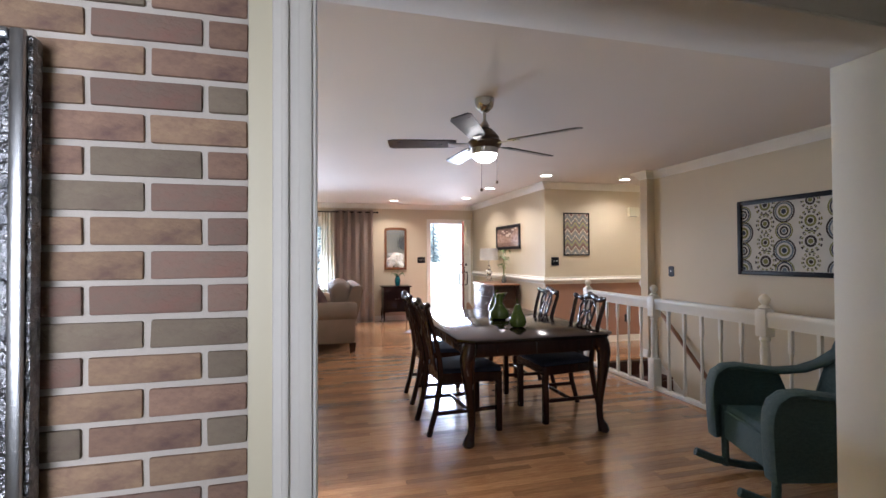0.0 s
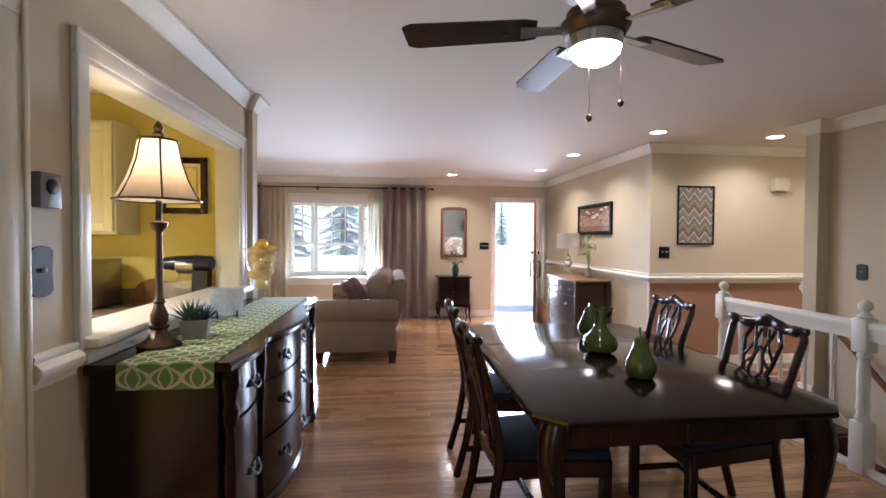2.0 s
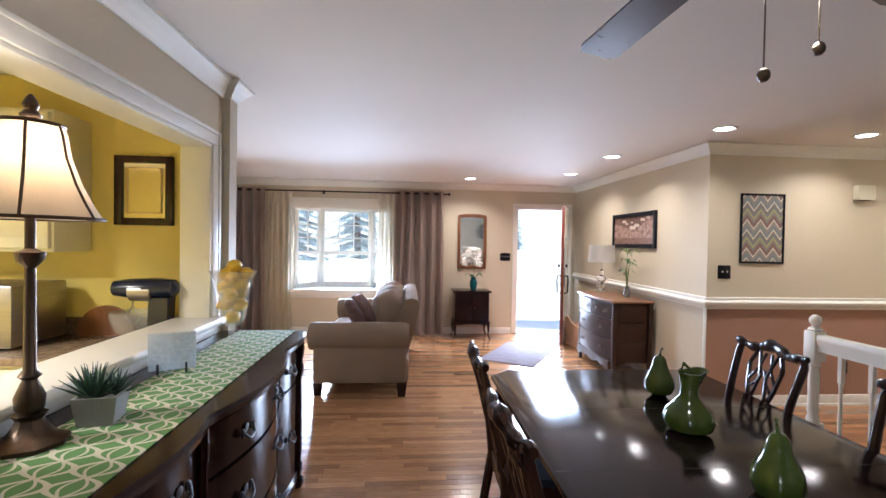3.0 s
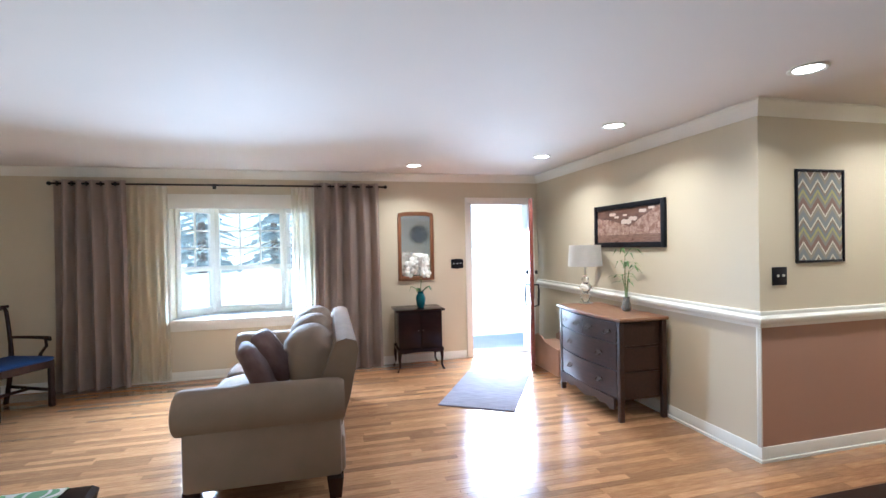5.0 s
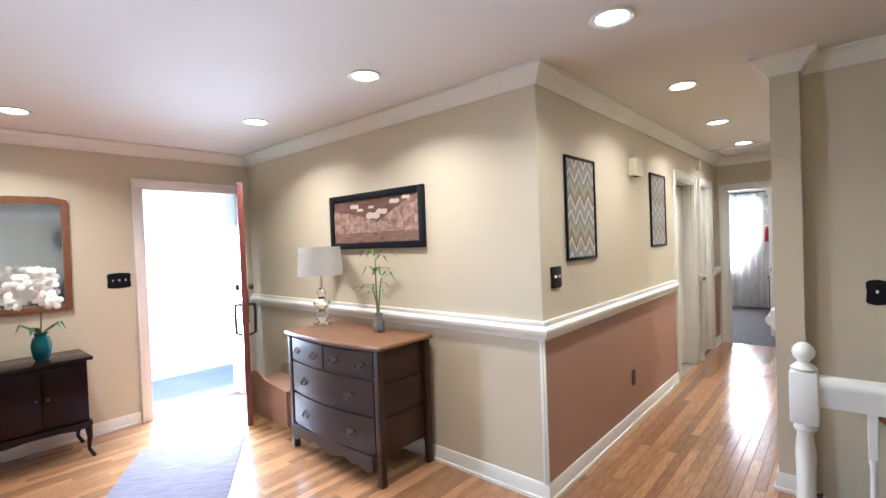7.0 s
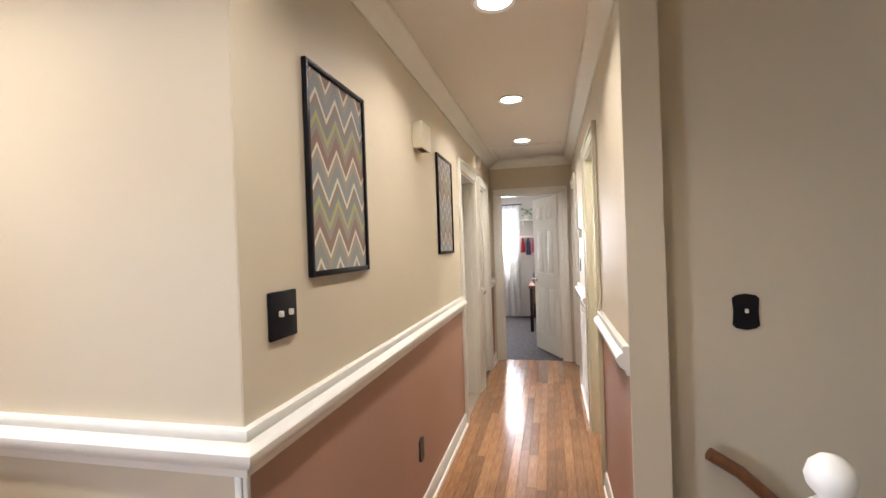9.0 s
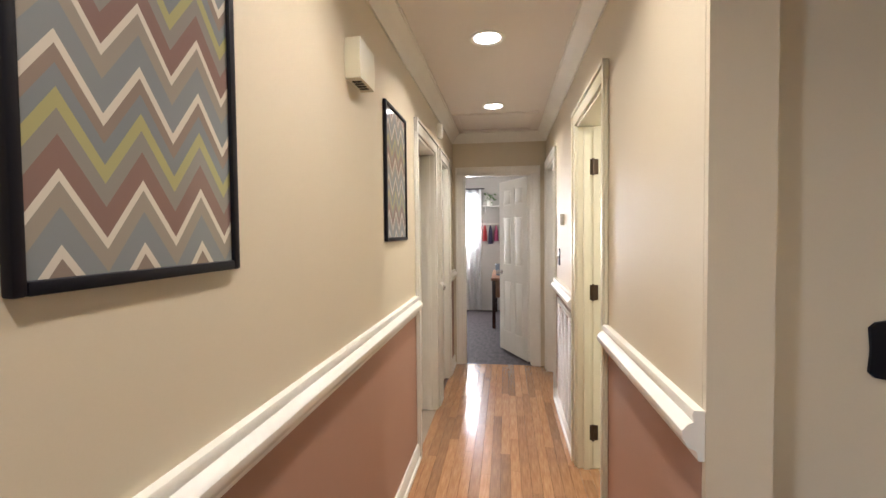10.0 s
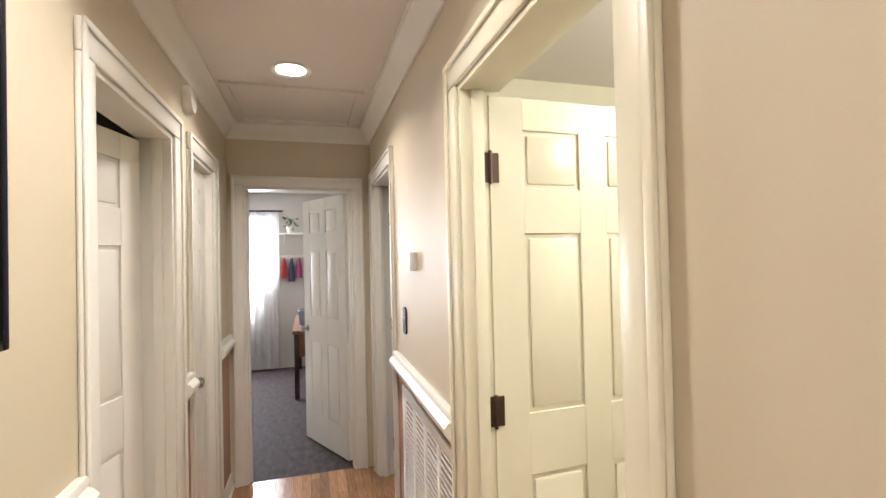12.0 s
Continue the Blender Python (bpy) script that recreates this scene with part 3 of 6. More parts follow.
# ---- railing and stairs ----
def newel_profile():
    return [(0.030, 0.30), (0.040, 0.33), (0.028, 0.36), (0.036, 0.39), (0.030, 0.45), (0.034, 0.60), (0.026, 0.68), (0.038, 0.70), (0.030, 0.73)]


rail = thing("stair_railing", "white painted wooden railing with turned newel posts", "railing", (3.445, 0, 0))
for y in (1.755, 2.945, 4.136, 5.313):
    bm = B()
    bx(bm, -0.045, 0.045, y - 0.045, y + 0.045, 0.0, 0.31, 0.006)
    lathe(bm, newel_profile(), (0, y, 0), 16)
    bx(bm, -0.045, 0.045, y - 0.045, y + 0.045, 0.725, 0.93, 0.008)
    post = part("newel_post", bm, WHITE, rail)
    bm = B()
    lathe(bm, [(0.03, 0.928), (0.045, 0.94), (0.03, 0.955), (0.018, 0.962), (0.020, 0.968), (0.034, 0.985), (0.038, 1.003), (0.032, 1.022), (0.018, 1.036), (0.004, 1.041)], (0, y, 0), 16)
    part("finial", bm, WHITE, post)
for a, b in ((1.755, 2.945), (2.945, 4.136), (4.136, 5.313)):
    bm = B()
    prism(bm, [(-0.024, 0.80), (0.024, 0.80), (0.026, 0.85), (0.036, 0.875), (0.036, 0.90), (0.028, 0.912), (-0.028, 0.912), (-0.036, 0.90), (-0.036, 0.875), (-0.026, 0.85)], "y", a + 0.043, b - 0.043)
    part("top_rail", bm, WHITE, rail)
    bm = B()
    bx(bm, -0.028, 0.028, a + 0.043, b - 0.043, 0.004, 0.042, 0.006)
    part("shoe_rail", bm, WHITE, rail)
    for k in range(1, 6):
        y = a + (b - a) * k / 6
        bm = B()
        bx(bm, -0.015, 0.015, y - 0.015, y + 0.015, 0.04, 0.20, 0.003, 1)
        lathe(bm, [(0.012, 0.198), (0.016, 0.215), (0.011, 0.235), (0.013, 0.42), (0.010, 0.60), (0.015, 0.615), (0.011, 0.632)], (0, y, 0), 10)
        bx(bm, -0.015, 0.015, y - 0.015, y + 0.015, 0.63, 0.81, 0.003, 1)
        part("baluster", bm, WHITE, rail)
bm = B()
bx(bm, 3.36, 3.505, 1.545, 5.36, -0.03, 0.003, 0.004)
solid("stair_edge_trim", bm, PLANKS, "oak nosing along the stairwell edge", "trim", "structure")
bm = B()
bx(bm, 3.502, 3.52, 1.545, 5.30, -2.7, -0.032)
solid("wall_stairwell", bm, WALL, "tan painted stairwell wall", "wall", "structure")
DARKSTEP = mat("dark_stair_carpet", (0.10, 0.035, 0.022), 0.7, scale=8, fine=200, bump=0.2)
st = new("stairs")
tagged(st, "dark red-brown stairs going down", "stairs", "", "structure")
for k in range(13):
    y1 = 5.30 - 0.25 * k
    z = -0.185 * (k + 1)
    bm = B()
    bx(bm, 3.522, 4.468, y1 - 0.25, y1 + 0.02, z - 0.035, z, 0.01)
    part("tread", bm, DARKSTEP, st)
    bm = B()
    bx(bm, 3.522, 4.468, y1 - 0.012, y1 - 0.001, z + 0.001, z + 0.15)
    part("riser", bm, DARKSTEP, st)
bm = B()
bx(bm, 3.5, 4.5, 1.3, 5.4, -2.72, -2.6)
solid("floor_stair_bottom", bm, SUBFLOOR, "dark floor at the foot of the stairs", "floor", "structure")
hr = thing("handrail", "brown wooden handrail fixed to the stair wall", "handrail", (4.40, 5.12, 0.56))
bm = B()
slope = -0.85 / 0.93
tube(bm, [(0.0, 0.10, 0.06), (0, 0, 0), (0, -2.0, 2.0 * slope), (0, -2.6, 2.6 * slope)], 0.024, 10)
part("rail", bm, MIDW, hr)
for y in (-0.1, -1.0, -1.9):
    bm = B()
    tube(bm, [(0, y, -y * slope - 0.015), (0.02, y, -y * slope - 0.06), (0.069, y, -y * slope - 0.06)], 0.007, 6)
    part("bracket", bm, BRONZE, hr)
bm = B()
prism(bm, [(5.33, 0.0), (5.33, -0.12), (2.0, -0.12 - 3.33 * 0.74), (2.0, -3.33 * 0.74)], "x", 4.452, 4.469)
solid("stair_skirt_trim", bm, WHITE, "white painted skirt board along the stairs", "trim", "structure")

# ---- ceiling fixtures ----
for x, y in DOWNLIGHTS:
    d = thing("recessed_light", "round white recessed ceiling light switched on", "recessed light", (x, y, 2.44), group="recessed ceiling lights")
    bm = B()
    lathe(bm, [(0.072, -0.001), (0.095, -0.001), (0.098, -0.006), (0.088, -0.010), (0.070, -0.004)], seg=28, caps=False)
    part("trim_ring", bm, WHITE, d)
    bm = B()
    lathe(bm, [(0.003, -0.004), (0.074, -0.004), (0.074, -0.0015), (0.003, -0.0015)], seg=28)
    part("lens", bm, LENS, d, "glowing warm white lens")

fan = thing("ceiling_fan", "brushed nickel ceiling fan with five dark blades and lit globe", "ceiling fan", (1.335, 3.24, 0))
bm = B()
lathe(bm, [(0.012, 2.345), (0.03, 2.35), (0.06, 2.38), (0.068, 2.415), (0.07, 2.439)], seg=24)
part("canopy", bm, NICKEL, fan)
bm = B()
lathe(bm, [(0.012, 2.24), (0.012, 2.36)], seg=12)
lathe(bm, [(0.024, 2.235), (0.035, 2.25), (0.02, 2.275), (0.012, 2.29)], seg=16)
part("downrod", bm, NICKEL, fan)
bm = B()
lathe(bm, [(0.05, 2.085), (0.10, 2.09), (0.118, 2.12), (0.118, 2.135), (0.10, 2.15), (0.10, 2.17), (0.075, 2.20), (0.05, 2.225), (0.025, 2.238)], seg=28)
part("motor", bm, BRONZE, fan)
bm = B()
lathe(bm, [(0.085, 2.045), (0.092, 2.05), (0.092, 2.088), (0.06, 2.092)], seg=28)
part("light_collar", bm, NICKEL, fan)
bm = B()
lathe(bm, [(0.003, 1.992), (0.035, 1.996), (0.065, 2.010), (0.083, 2.03), (0.088, 2.047)], seg=28)
part("globe", bm, mat("fan_globe", (1.0, 0.93, 0.82), 0.4, emit=6.0, bump=0), fan, "glowing frosted glass globe")
BLADE = mat("dark_blade", (0.02, 0.015, 0.014), 0.3, scale=8, stretch=(1, 8, 8), bump=0.02)
for k in range(5):
    a = math.radians(-50 + 72 * k)
    m = pose(0, 0, 2.125, 0, 0, math.degrees(a)) @ pose(0, 0, 0, 12, 0, 0)
    bm = B()
    prism(bm, [(0.20, -0.045), (0.24, -0.055), (0.64, -0.065), (0.67, -0.05), (0.675, 0.05), (0.64, 0.065), (0.24, 0.055), (0.20, 0.045)], "z", -0.004, 0.004)
    bmesh.ops.transform(bm, matrix=m, verts=bm.verts)
    bl = part("blade", bm, BLADE, fan)
    bm = B()
    prism(bm, [(0.09, -0.018), (0.20, -0.022), (0.255, -0.03), (0.255, 0.03), (0.20, 0.022), (0.09, 0.018)], "z", -0.012, -0.005)
    bmesh.ops.transform(bm, matrix=m, verts=bm.verts)
    part("blade_arm", bm, NICKEL, bl)
for x, y, n in ((0.07, -0.05, 0.19), (-0.05, -0.07, 0.25)):
    bm = B()
    tube(bm, [(x, y, 2.06), (x, y, 2.05 - n)], 0.0016, 5)
    ball(bm, (x, y, 2.04 - n), 0.011, 0.011, 0.013, 10, 6)
    part("pull_chain", bm, BRONZE, fan)
lamp("fan_lamp", 'AREA', pose(1.335, 3.24, 1.985), 2.4, (1.0, 0.88, 0.7), shape='DISK', size=0.16)

trk = thing("track_light", "black track light on the living room ceiling", "track light", (-1.9, 8.0, 2.44))
bm = B()
bx(bm, -0.7, 0.12, -0.017, 0.017, -0.025, 0.0, 0.003)
part("track", bm, BLACK, trk)
for x in (0.02, -0.5):
    bm = B()
    tube(bm, [(x, 0, -0.02), (x, 0, -0.09)], 0.008)
    rings(bm, [[(x + r * math.cos(k * math.pi / 7), d, -0.13 - 0.35 * d + r * math.sin(k * math.pi / 7)) for k in range(14)] for r, d in
               ((0.02, 0.07), (0.04, 0.05), (0.045, -0.04), (0.055, -0.06), (0.045, -0.055))])
    part("spot_head", bm, BLACK, trk)


# ---- dining room ----
def seat_chair(arms=False, cloth=NAVY, label="dark carved dining chair with pierced splat and navy seat", group="dining chairs"):
    c = thing("dining_chair" if not arms else "armchair", label, "chair" if not arms else "armchair", group=group)
    bm = B()
    loops = []
    for z, g in ((0.455, 0.0), (0.475, 0.008), (0.49, 0.0), (0.498, -0.03)):
        loops.append([(-0.21 - g, -0.18 - g, z), (0.24 + g, -0.245 - g, z), (0.255 + g, -0.22, z), (0.255 + g, 0.22, z), (0.24 + g, 0.245 + g, z), (-0.21 - g, 0.18 + g, z)])
    rings(bm, loops)
    part("seat", bm, cloth, c, "cloth covered drop-in seat")
    bm = B()
    for a, b, w in (((-0.215, -0.18), (0.24, -0.245), 0.016), ((-0.215, 0.18), (0.24, 0.245), 0.016), ((0.245, -0.245), (0.245, 0.245), 0.016), ((-0.215, -0.18), (-0.215, 0.18), 0.016)):
        d = Vector((b[0] - a[0], b[1] - a[1], 0))
        bx(bm, 0, d.length, -w / 1.4, w / 1.4, 0.385, 0.458, 0.004, 1, pose(a[0], a[1], 0, 0, 0, math.degrees(math.atan2(d.y, d.x))))
    part("seat_frame", bm, DARKW, c)
    for s in (-1, 1):
        bm = B()
        bx(bm, 0.21, 0.255, s * 0.23 - 0.0225, s * 0.23 + 0.0225, 0.0, 0.455, 0.005, 1)
        part("leg", bm, DARKW, c)
        bm = B()
        tube(bm, [(-0.31, s * 0.18, 0.0), (-0.255, s * 0.18, 0.2), (-0.215, s * 0.18, 0.44), (-0.235, s * 0.19, 0.6), (-0.285, s * 0.205, 0.8), (-0.325, s * 0.215, 0.93), (-0.335, s * 0.205, 0.965)],
             [0.022, 0.022, 0.024, 0.02, 0.018, 0.018, 0.014], 8)
        part("leg", bm, DARKW, c)
        bm = B()
        bx(bm, -0.255, 0.22, s * 0.205 - 0.009, s * 0.205 + 0.009, 0.155, 0.185, 0.003, 1)
        part("stretcher", bm, DARKW, c)
    bm = B()
    bx(bm, -0.02, 0.002, -0.205, 0.205, 0.155, 0.183, 0.003, 1)
    part("stretcher", bm, DARKW, c)
    bm = B()
    crest = [(-0.335 - 0.012 * math.cos(u * 3), 0.235 * u, 0.958 + 0.028 * (math.cos(u * math.pi * 2) * 0.5 + 0.5) - 0.012 * abs(u) ** 3) for u in [k / 12 - 1 for k in range(25)]]
    tube(bm, crest, [0.014 + 0.012 * (1 - abs(k / 12 - 1)) + 0.004 * math.sin(k * 1.3) for k in range(25)], 8, 1.25)
    part("crest_rail", bm, DARKW, c)
    bm = B()
    def sx(z):
        return -0.222 - 0.11 * ((z - 0.46) / 0.5) ** 1.4
    for s in (-1, 1):
        for pts, r in ((((0.045, 0.47), (0.035, 0.56), (0.05, 0.66), (0.09, 0.78), (0.11, 0.88), (0.08, 0.945)), 0.011), (((0.012, 0.47), (0.012, 0.60), (0.045, 0.72), (0.02, 0.83), (0.06, 0.945)), 0.009),
                       (((0.0, 0.62), (0.05, 0.68), (0.075, 0.76), (0.03, 0.80), (0.0, 0.86)), 0.008), (((0.09, 0.80), (0.045, 0.86), (0.02, 0.945)), 0.008)):
            fine = []
            for (y0, z0), (y1, z1) in zip(pts, pts[1:]):
                for q in range(4):
                    fine.append((sx(z0 + (z1 - z0) * q / 4), s * (y0 + (y1 - y0) * q / 4), z0 + (z1 - z0) * q / 4))
            fine.append((sx(pts[-1][1]), s * pts[-1][0], pts[-1][1]))
            tube(bm, fine, r, 6)
    bx(bm, -0.235, -0.205, -0.07, 0.07, 0.455, 0.485, 0.004, 1)
    part("splat", bm, DARKW, c, "pierced carved splat")
    if arms:
        for s in (-1, 1):
            bm = B()
            tube(bm, [(-0.25, s * 0.20, 0.67), (-0.1, s * 0.255, 0.665), (0.06, s * 0.285, 0.66), (0.14, s * 0.285, 0.655), (0.155, s * 0.285, 0.635)], [0.014, 0.016, 0.02, 0.022, 0.012])
            tube(bm, [(0.06, s * 0.25, 0.44), (0.04, s * 0.27, 0.5), (0.11, s * 0.28, 0.58), (0.09, s * 0.285, 0.65)], [0.018, 0.015, 0.014, 0.014])
            part("arm", bm, DARKW, c)
    return c


chair = seat_chair()
chair.matrix_world = pose(1.30, 3.76, 0, 0, 0, 3)
bpy.context.view_layer.update()
copy_thing(chair, pose(1.33, 4.50, 0, 0, 0, -1))
copy_thing(chair, pose(2.18, 3.80, 0, 0, 0, 181))
copy_thing(chair, pose(2.20, 4.62, 0, 0, 0, 178))
arm = seat_chair(True, BLUE, "dark carved armchair with bright blue seat beside the curtain", "side chairs")
arm.matrix_world = pose(-2.36, 9.18, 0, 0, 0, -28)

tab = thing("dining_table", "polished dark mahogany dining table with clipped corners", "table", (1.765, 4.11, 0))
def clipped(w, d, c):
    return [(-w + c, -d), (w - c, -d), (w, -d + c), (w, d - c), (w - c, d), (-w + c, d), (-w, d - c), (-w, -d + c)]
bm = B()
rings(bm, [[(x, y, z) for x, y in clipped(0.62 - g, 0.90 - g, 0.10)] for z, g in ((0.728, 0.012), (0.732, 0.004), (0.742, 0.0), (0.754, 0.002), (0.760, 0.012))])
part("tabletop", bm, TABLEW, tab)
for y in (-0.27, 0.27):
    bm = B()
    bx(bm, -0.605, 0.605, y - 0.0012, y + 0.0012, 0.7595, 0.7604)
    part("leaf_seam", bm, BLACK, tab, "dark joint between table leaves")
for y in (-0.80, 0.80):
    bm = B()
    bx(bm, -0.50, 0.50, y - 0.011, y + 0.011, 0.62, 0.728, 0.004)
    part("apron", bm, DARKW, tab)
for x in (-0.53, 0.53):
    bm = B()
    bx(bm, x - 0.011, x + 0.011, -0.78, 0.78, 0.62, 0.728, 0.004)
    part("apron", bm, DARKW, tab)
for sx in (-1, 1):
    for sy in (-1, 1):
        bm = B()
        d = Vector((sx, sy * 0.4, 0)).normalized()
        base = Vector((sx * 0.515, sy * 0.79, 0))
        pts = [base + d * o + Vector((0, 0, z)) for o, z in ((0.0, 0.728), (0.02, 0.66), (0.035, 0.60), (0.03, 0.50), (0.015, 0.38), (0.0, 0.25), (-0.004, 0.14), (0.005, 0.08), (0.02, 0.045), (0.028, 0.012), (0.026, 0.0))]
        tube(bm, pts, [0.052, 0.058, 0.054, 0.045, 0.036, 0.029, 0.026, 0.026, 0.038, 0.044, 0.036], 10)
        part("leg", bm, DARKW, tab)


def pear(name, label, at, s, tilt=0):
    root = thing(name, label, "ornament", at, tilt, group="green pears")
    bm = B()
    lathe(bm, [(0.03 * s, 0), (0.058 * s, 0.012 * s), (0.072 * s, 0.045 * s), (0.066 * s, 0.085 * s), (0.045 * s, 0.125 * s), (0.034 * s, 0.155 * s), (0.03 * s, 0.175 * s), (0.018 * s, 0.192 * s), (0.004, 0.196 * s)], seg=20)
    part("body", bm, GREEN, root)
    bm = B()
    tube(bm, [(0, 0, 0.19 * s), (0.004, 0.004, 0.215 * s), (0.016, 0.004, 0.23 * s)], [0.006, 0.005, 0.007], 6)
    part("stem", bm, GREEN, root)
    return root


pear("ceramic_pear", "glossy green ceramic pear ornament on the table", (1.92, 4.57, 0.76), 0.98)
pear("ceramic_pear", "glossy green ceramic pear ornament on the table", (1.76, 3.66, 0.76), 0.98, 60)
pit = thing("ceramic_pitcher", "glossy green gourd-shaped ceramic pitcher on the table", "pitcher", (1.79, 4.13, 0.76), 15)
bm = B()
lathe(bm, [(0.05, 0), (0.085, 0.02), (0.096, 0.05), (0.085, 0.085), (0.055, 0.115), (0.036, 0.145), (0.032, 0.18), (0.038, 0.21), (0.045, 0.232), (0.038, 0.232), (0.028, 0.20)], seg=22)
for v in bm.verts:
    if v.co.z > 0.2:
        v.co.x += 0.35 * (v.co.z - 0.2) + (0.022 if v.co.x > 0.025 else 0)
        v.co.z += 0.5 * max(v.co.x, 0) * (v.co.z - 0.19) * 8
part("body", bm, GREEN, pit)
bm = B()
tube(bm, [(-0.035, 0, 0.21), (-0.05, 0, 0.245), (-0.03, 0, 0.27), (-0.005, 0, 0.25)], [0.008, 0.009, 0.008, 0.006], 8)
part("handle", bm, GREEN, pit)

# tall cabinet beside the opening
EBONY = mat("ebonised_wood", (0.010, 0.007, 0.007), 0.5, other=(0.006, 0.004, 0.004), scale=5, fine=40, stretch=(8, 8, 1), bump=0.02, IOR=1.25)
tc = thing("tall_cabinet", "tall dark mahogany cabinet with overhanging top beside the opening", "cabinet", (-0.13, 1.575, 0))
bm = B()
bx(bm, -0.27, 0.27, 0.0, 0.185, 0.06, 1.315, 0.004)
part("body", bm, EBONY, tc)
bm = B()
bx(bm, -0.275, 0.275, -0.01, 0.195, 0.0, 0.06, 0.004)
part("plinth", bm, EBONY, tc)
bm = B()
bx(bm, -0.29, 0.29, -0.02, 0.255, 1.315, 1.35, 0.012, 3)
part("top", bm, EBONY, tc)
for s in (-1, 1):
    bm = B()
    bx(bm, min(s * 0.005, s * 0.262), max(s * 0.005, s * 0.262), 0.186, 0.2, 0.08, 1.29, 0.004)
    d = part("door", bm, EBONY, tc)
    bm = B()
    ball(bm, (s * 0.03, 0.21, 0.72), 0.011, 0.014, 0.011, 10, 6)
    part("knob", bm, BRONZE, d)

# sideboard
sb = thing("sideboard", "glossy mahogany serpentine sideboard with carved columns", "sideboard", (-0.44, 3.46, 0))
def front(u):
    """Depth of the serpentine front at u from 0 to 1 along it."""
    c = abs(u - 0.5)
    if c < 0.24:
        return 0.455 + 0.085 * math.cos(c / 0.24 * math.pi / 2) ** 0.8
    return 0.452 + 0.032 * math.sin((c - 0.24) / 0.26 * math.pi)
L = 1.80
def outline(g, n=48, u0=0.0, u1=1.0, back=0.0):
    pts = [(front(u0 + (u1 - u0) * k / n) + g, L * (u0 + (u1 - u0) * k / n)) for k in range(n + 1)]
    return pts + [(back, L * u1), (back, L * u0)]
bm = B()
def top_outline(g):
    o = outline(0.045 + g)
    return [(x, y + (-0.03 - g if y < 0.01 else 0.03 + g if y > L - 0.01 else 0)) for x, y in o]
rings(bm, [[(x, y, z) for x, y in top_outline(g)] for z, g in ((0.888, -0.018), (0.897, 0.0), (0.918, 0.004), (0.930, -0.006))])
part("top", bm, MAHOG, sb)
bm = B()
rings(bm, [[(x, y, z) for x, y in outline(-0.012)] for z in (0.10, 0.888)])
part("body", bm, MAHOG, sb)
bm = B()
rings(bm, [[(x, y, z) for x, y in outline(g)] for z, g in ((0.06, 0.0), (0.075, 0.012), (0.11, 0.012), (0.125, -0.004))])
part("plinth", bm, MAHOG, sb)
def curved_panel(u0, u1, z0, z1, off):
    bm = B()
    n = 14
    loops = []
    for z, g in ((z0, -0.01), (z0, off), (z1, off), (z1, -0.01)):
        loops.append([(front(u0 + (u1 - u0) * k / n) + g, L * (u0 + (u1 - u0) * k / n), z) for k in range(n + 1)])
    rings(bm, loops, caps=False, closed=False)
    for k in (0, n):
        vs = [v for v in bm.verts if abs(v.co.y - L * (u0 if k == 0 else u1)) < 1e-5]
        bmesh.ops.contextual_create(bm, geom=vs)
    bmesh.ops.remove_doubles(bm, verts=bm.verts, dist=1e-5)
    return bm
def pull(bm, x, y, z):
    for s in (-1, 1):
        ball(bm, (x + 0.006, y + s * 0.045, z), 0.008, 0.014, 0.018, 10, 6)
    tube(bm, [(x + 0.012, y - 0.045, z), (x + 0.024, y - 0.03, z - 0.022), (x + 0.026, y, z - 0.028), (x + 0.024, y + 0.03, z - 0.022), (x + 0.012, y + 0.045, z)], 0.005, 6)
    ball(bm, (x + 0.004, y, z + 0.006), 0.004, 0.02, 0.016, 10, 6)
for u0, u1, zs in ((0.05, 0.255, ((0.68, 0.87), (0.14, 0.665))), (0.275, 0.725, ((0.70, 0.87), (0.43, 0.685), (0.14, 0.415))), (0.745, 0.95, ((0.68, 0.87), (0.14, 0.665)))):
    for z0, z1 in zs:
        dr = part("drawer" if (z1 - z0) < 0.4 else "door", curved_panel(u0, u1, z0, z1, 0.004), MAHOG, sb)
        spots = (0.5,) if u1 - u0 < 0.3 else (0.25, 0.75)
        for q in spots:
            bm = B()
            u = u0 + (u1 - u0) * q
            pull(bm, front(u) + 0.004, L * u, (z0 + z1) / 2)
            part("handle", bm, IRON, dr, "dark bail pull")
for u in (0.022, 0.265, 0.735, 0.978):
    bm = B()
    lathe(bm, [(0.032, 0.0), (0.042, 0.02), (0.042, 0.05), (0.026, 0.07), (0.034, 0.10), (0.034, 0.14), (0.024, 0.16), (0.030, 0.22), (0.026, 0.50), (0.022, 0.66), (0.034, 0.69), (0.036, 0.73), (0.026, 0.76), (0.036, 0.80), (0.040, 0.84), (0.034, 0.888)] if u in (0.022, 0.978)
          else [(0.016, 0.12), (0.02, 0.16), (0.014, 0.2), (0.012, 0.6), (0.02, 0.66), (0.016, 0.72), (0.022, 0.80), (0.02, 0.886)], (front(u) + (0.008 if u in (0.022, 0.978) else 0.004), L * u, 0), 14)
    part("column", bm, MAHOG, sb, "carved turned column")
for y in (0.06, L - 0.06):
    bm = B()
    lathe(bm, [(0.025, 0), (0.035, 0.02), (0.03, 0.06)], (0.06, y, 0), 12)
    part("foot", bm, MAHOG, sb)


def node_math(nodes, links, op, a, b=None):
    n = nodes.new("ShaderNodeMath")
    n.operation = op
    for i, v in enumerate((a, b)):
        if v is None:
            continue
        if isinstance(v, (int, float)):
            n.inputs[i].default_value = v
        else:
            links.new(v, n.inputs[i])
    return n.outputs[0]


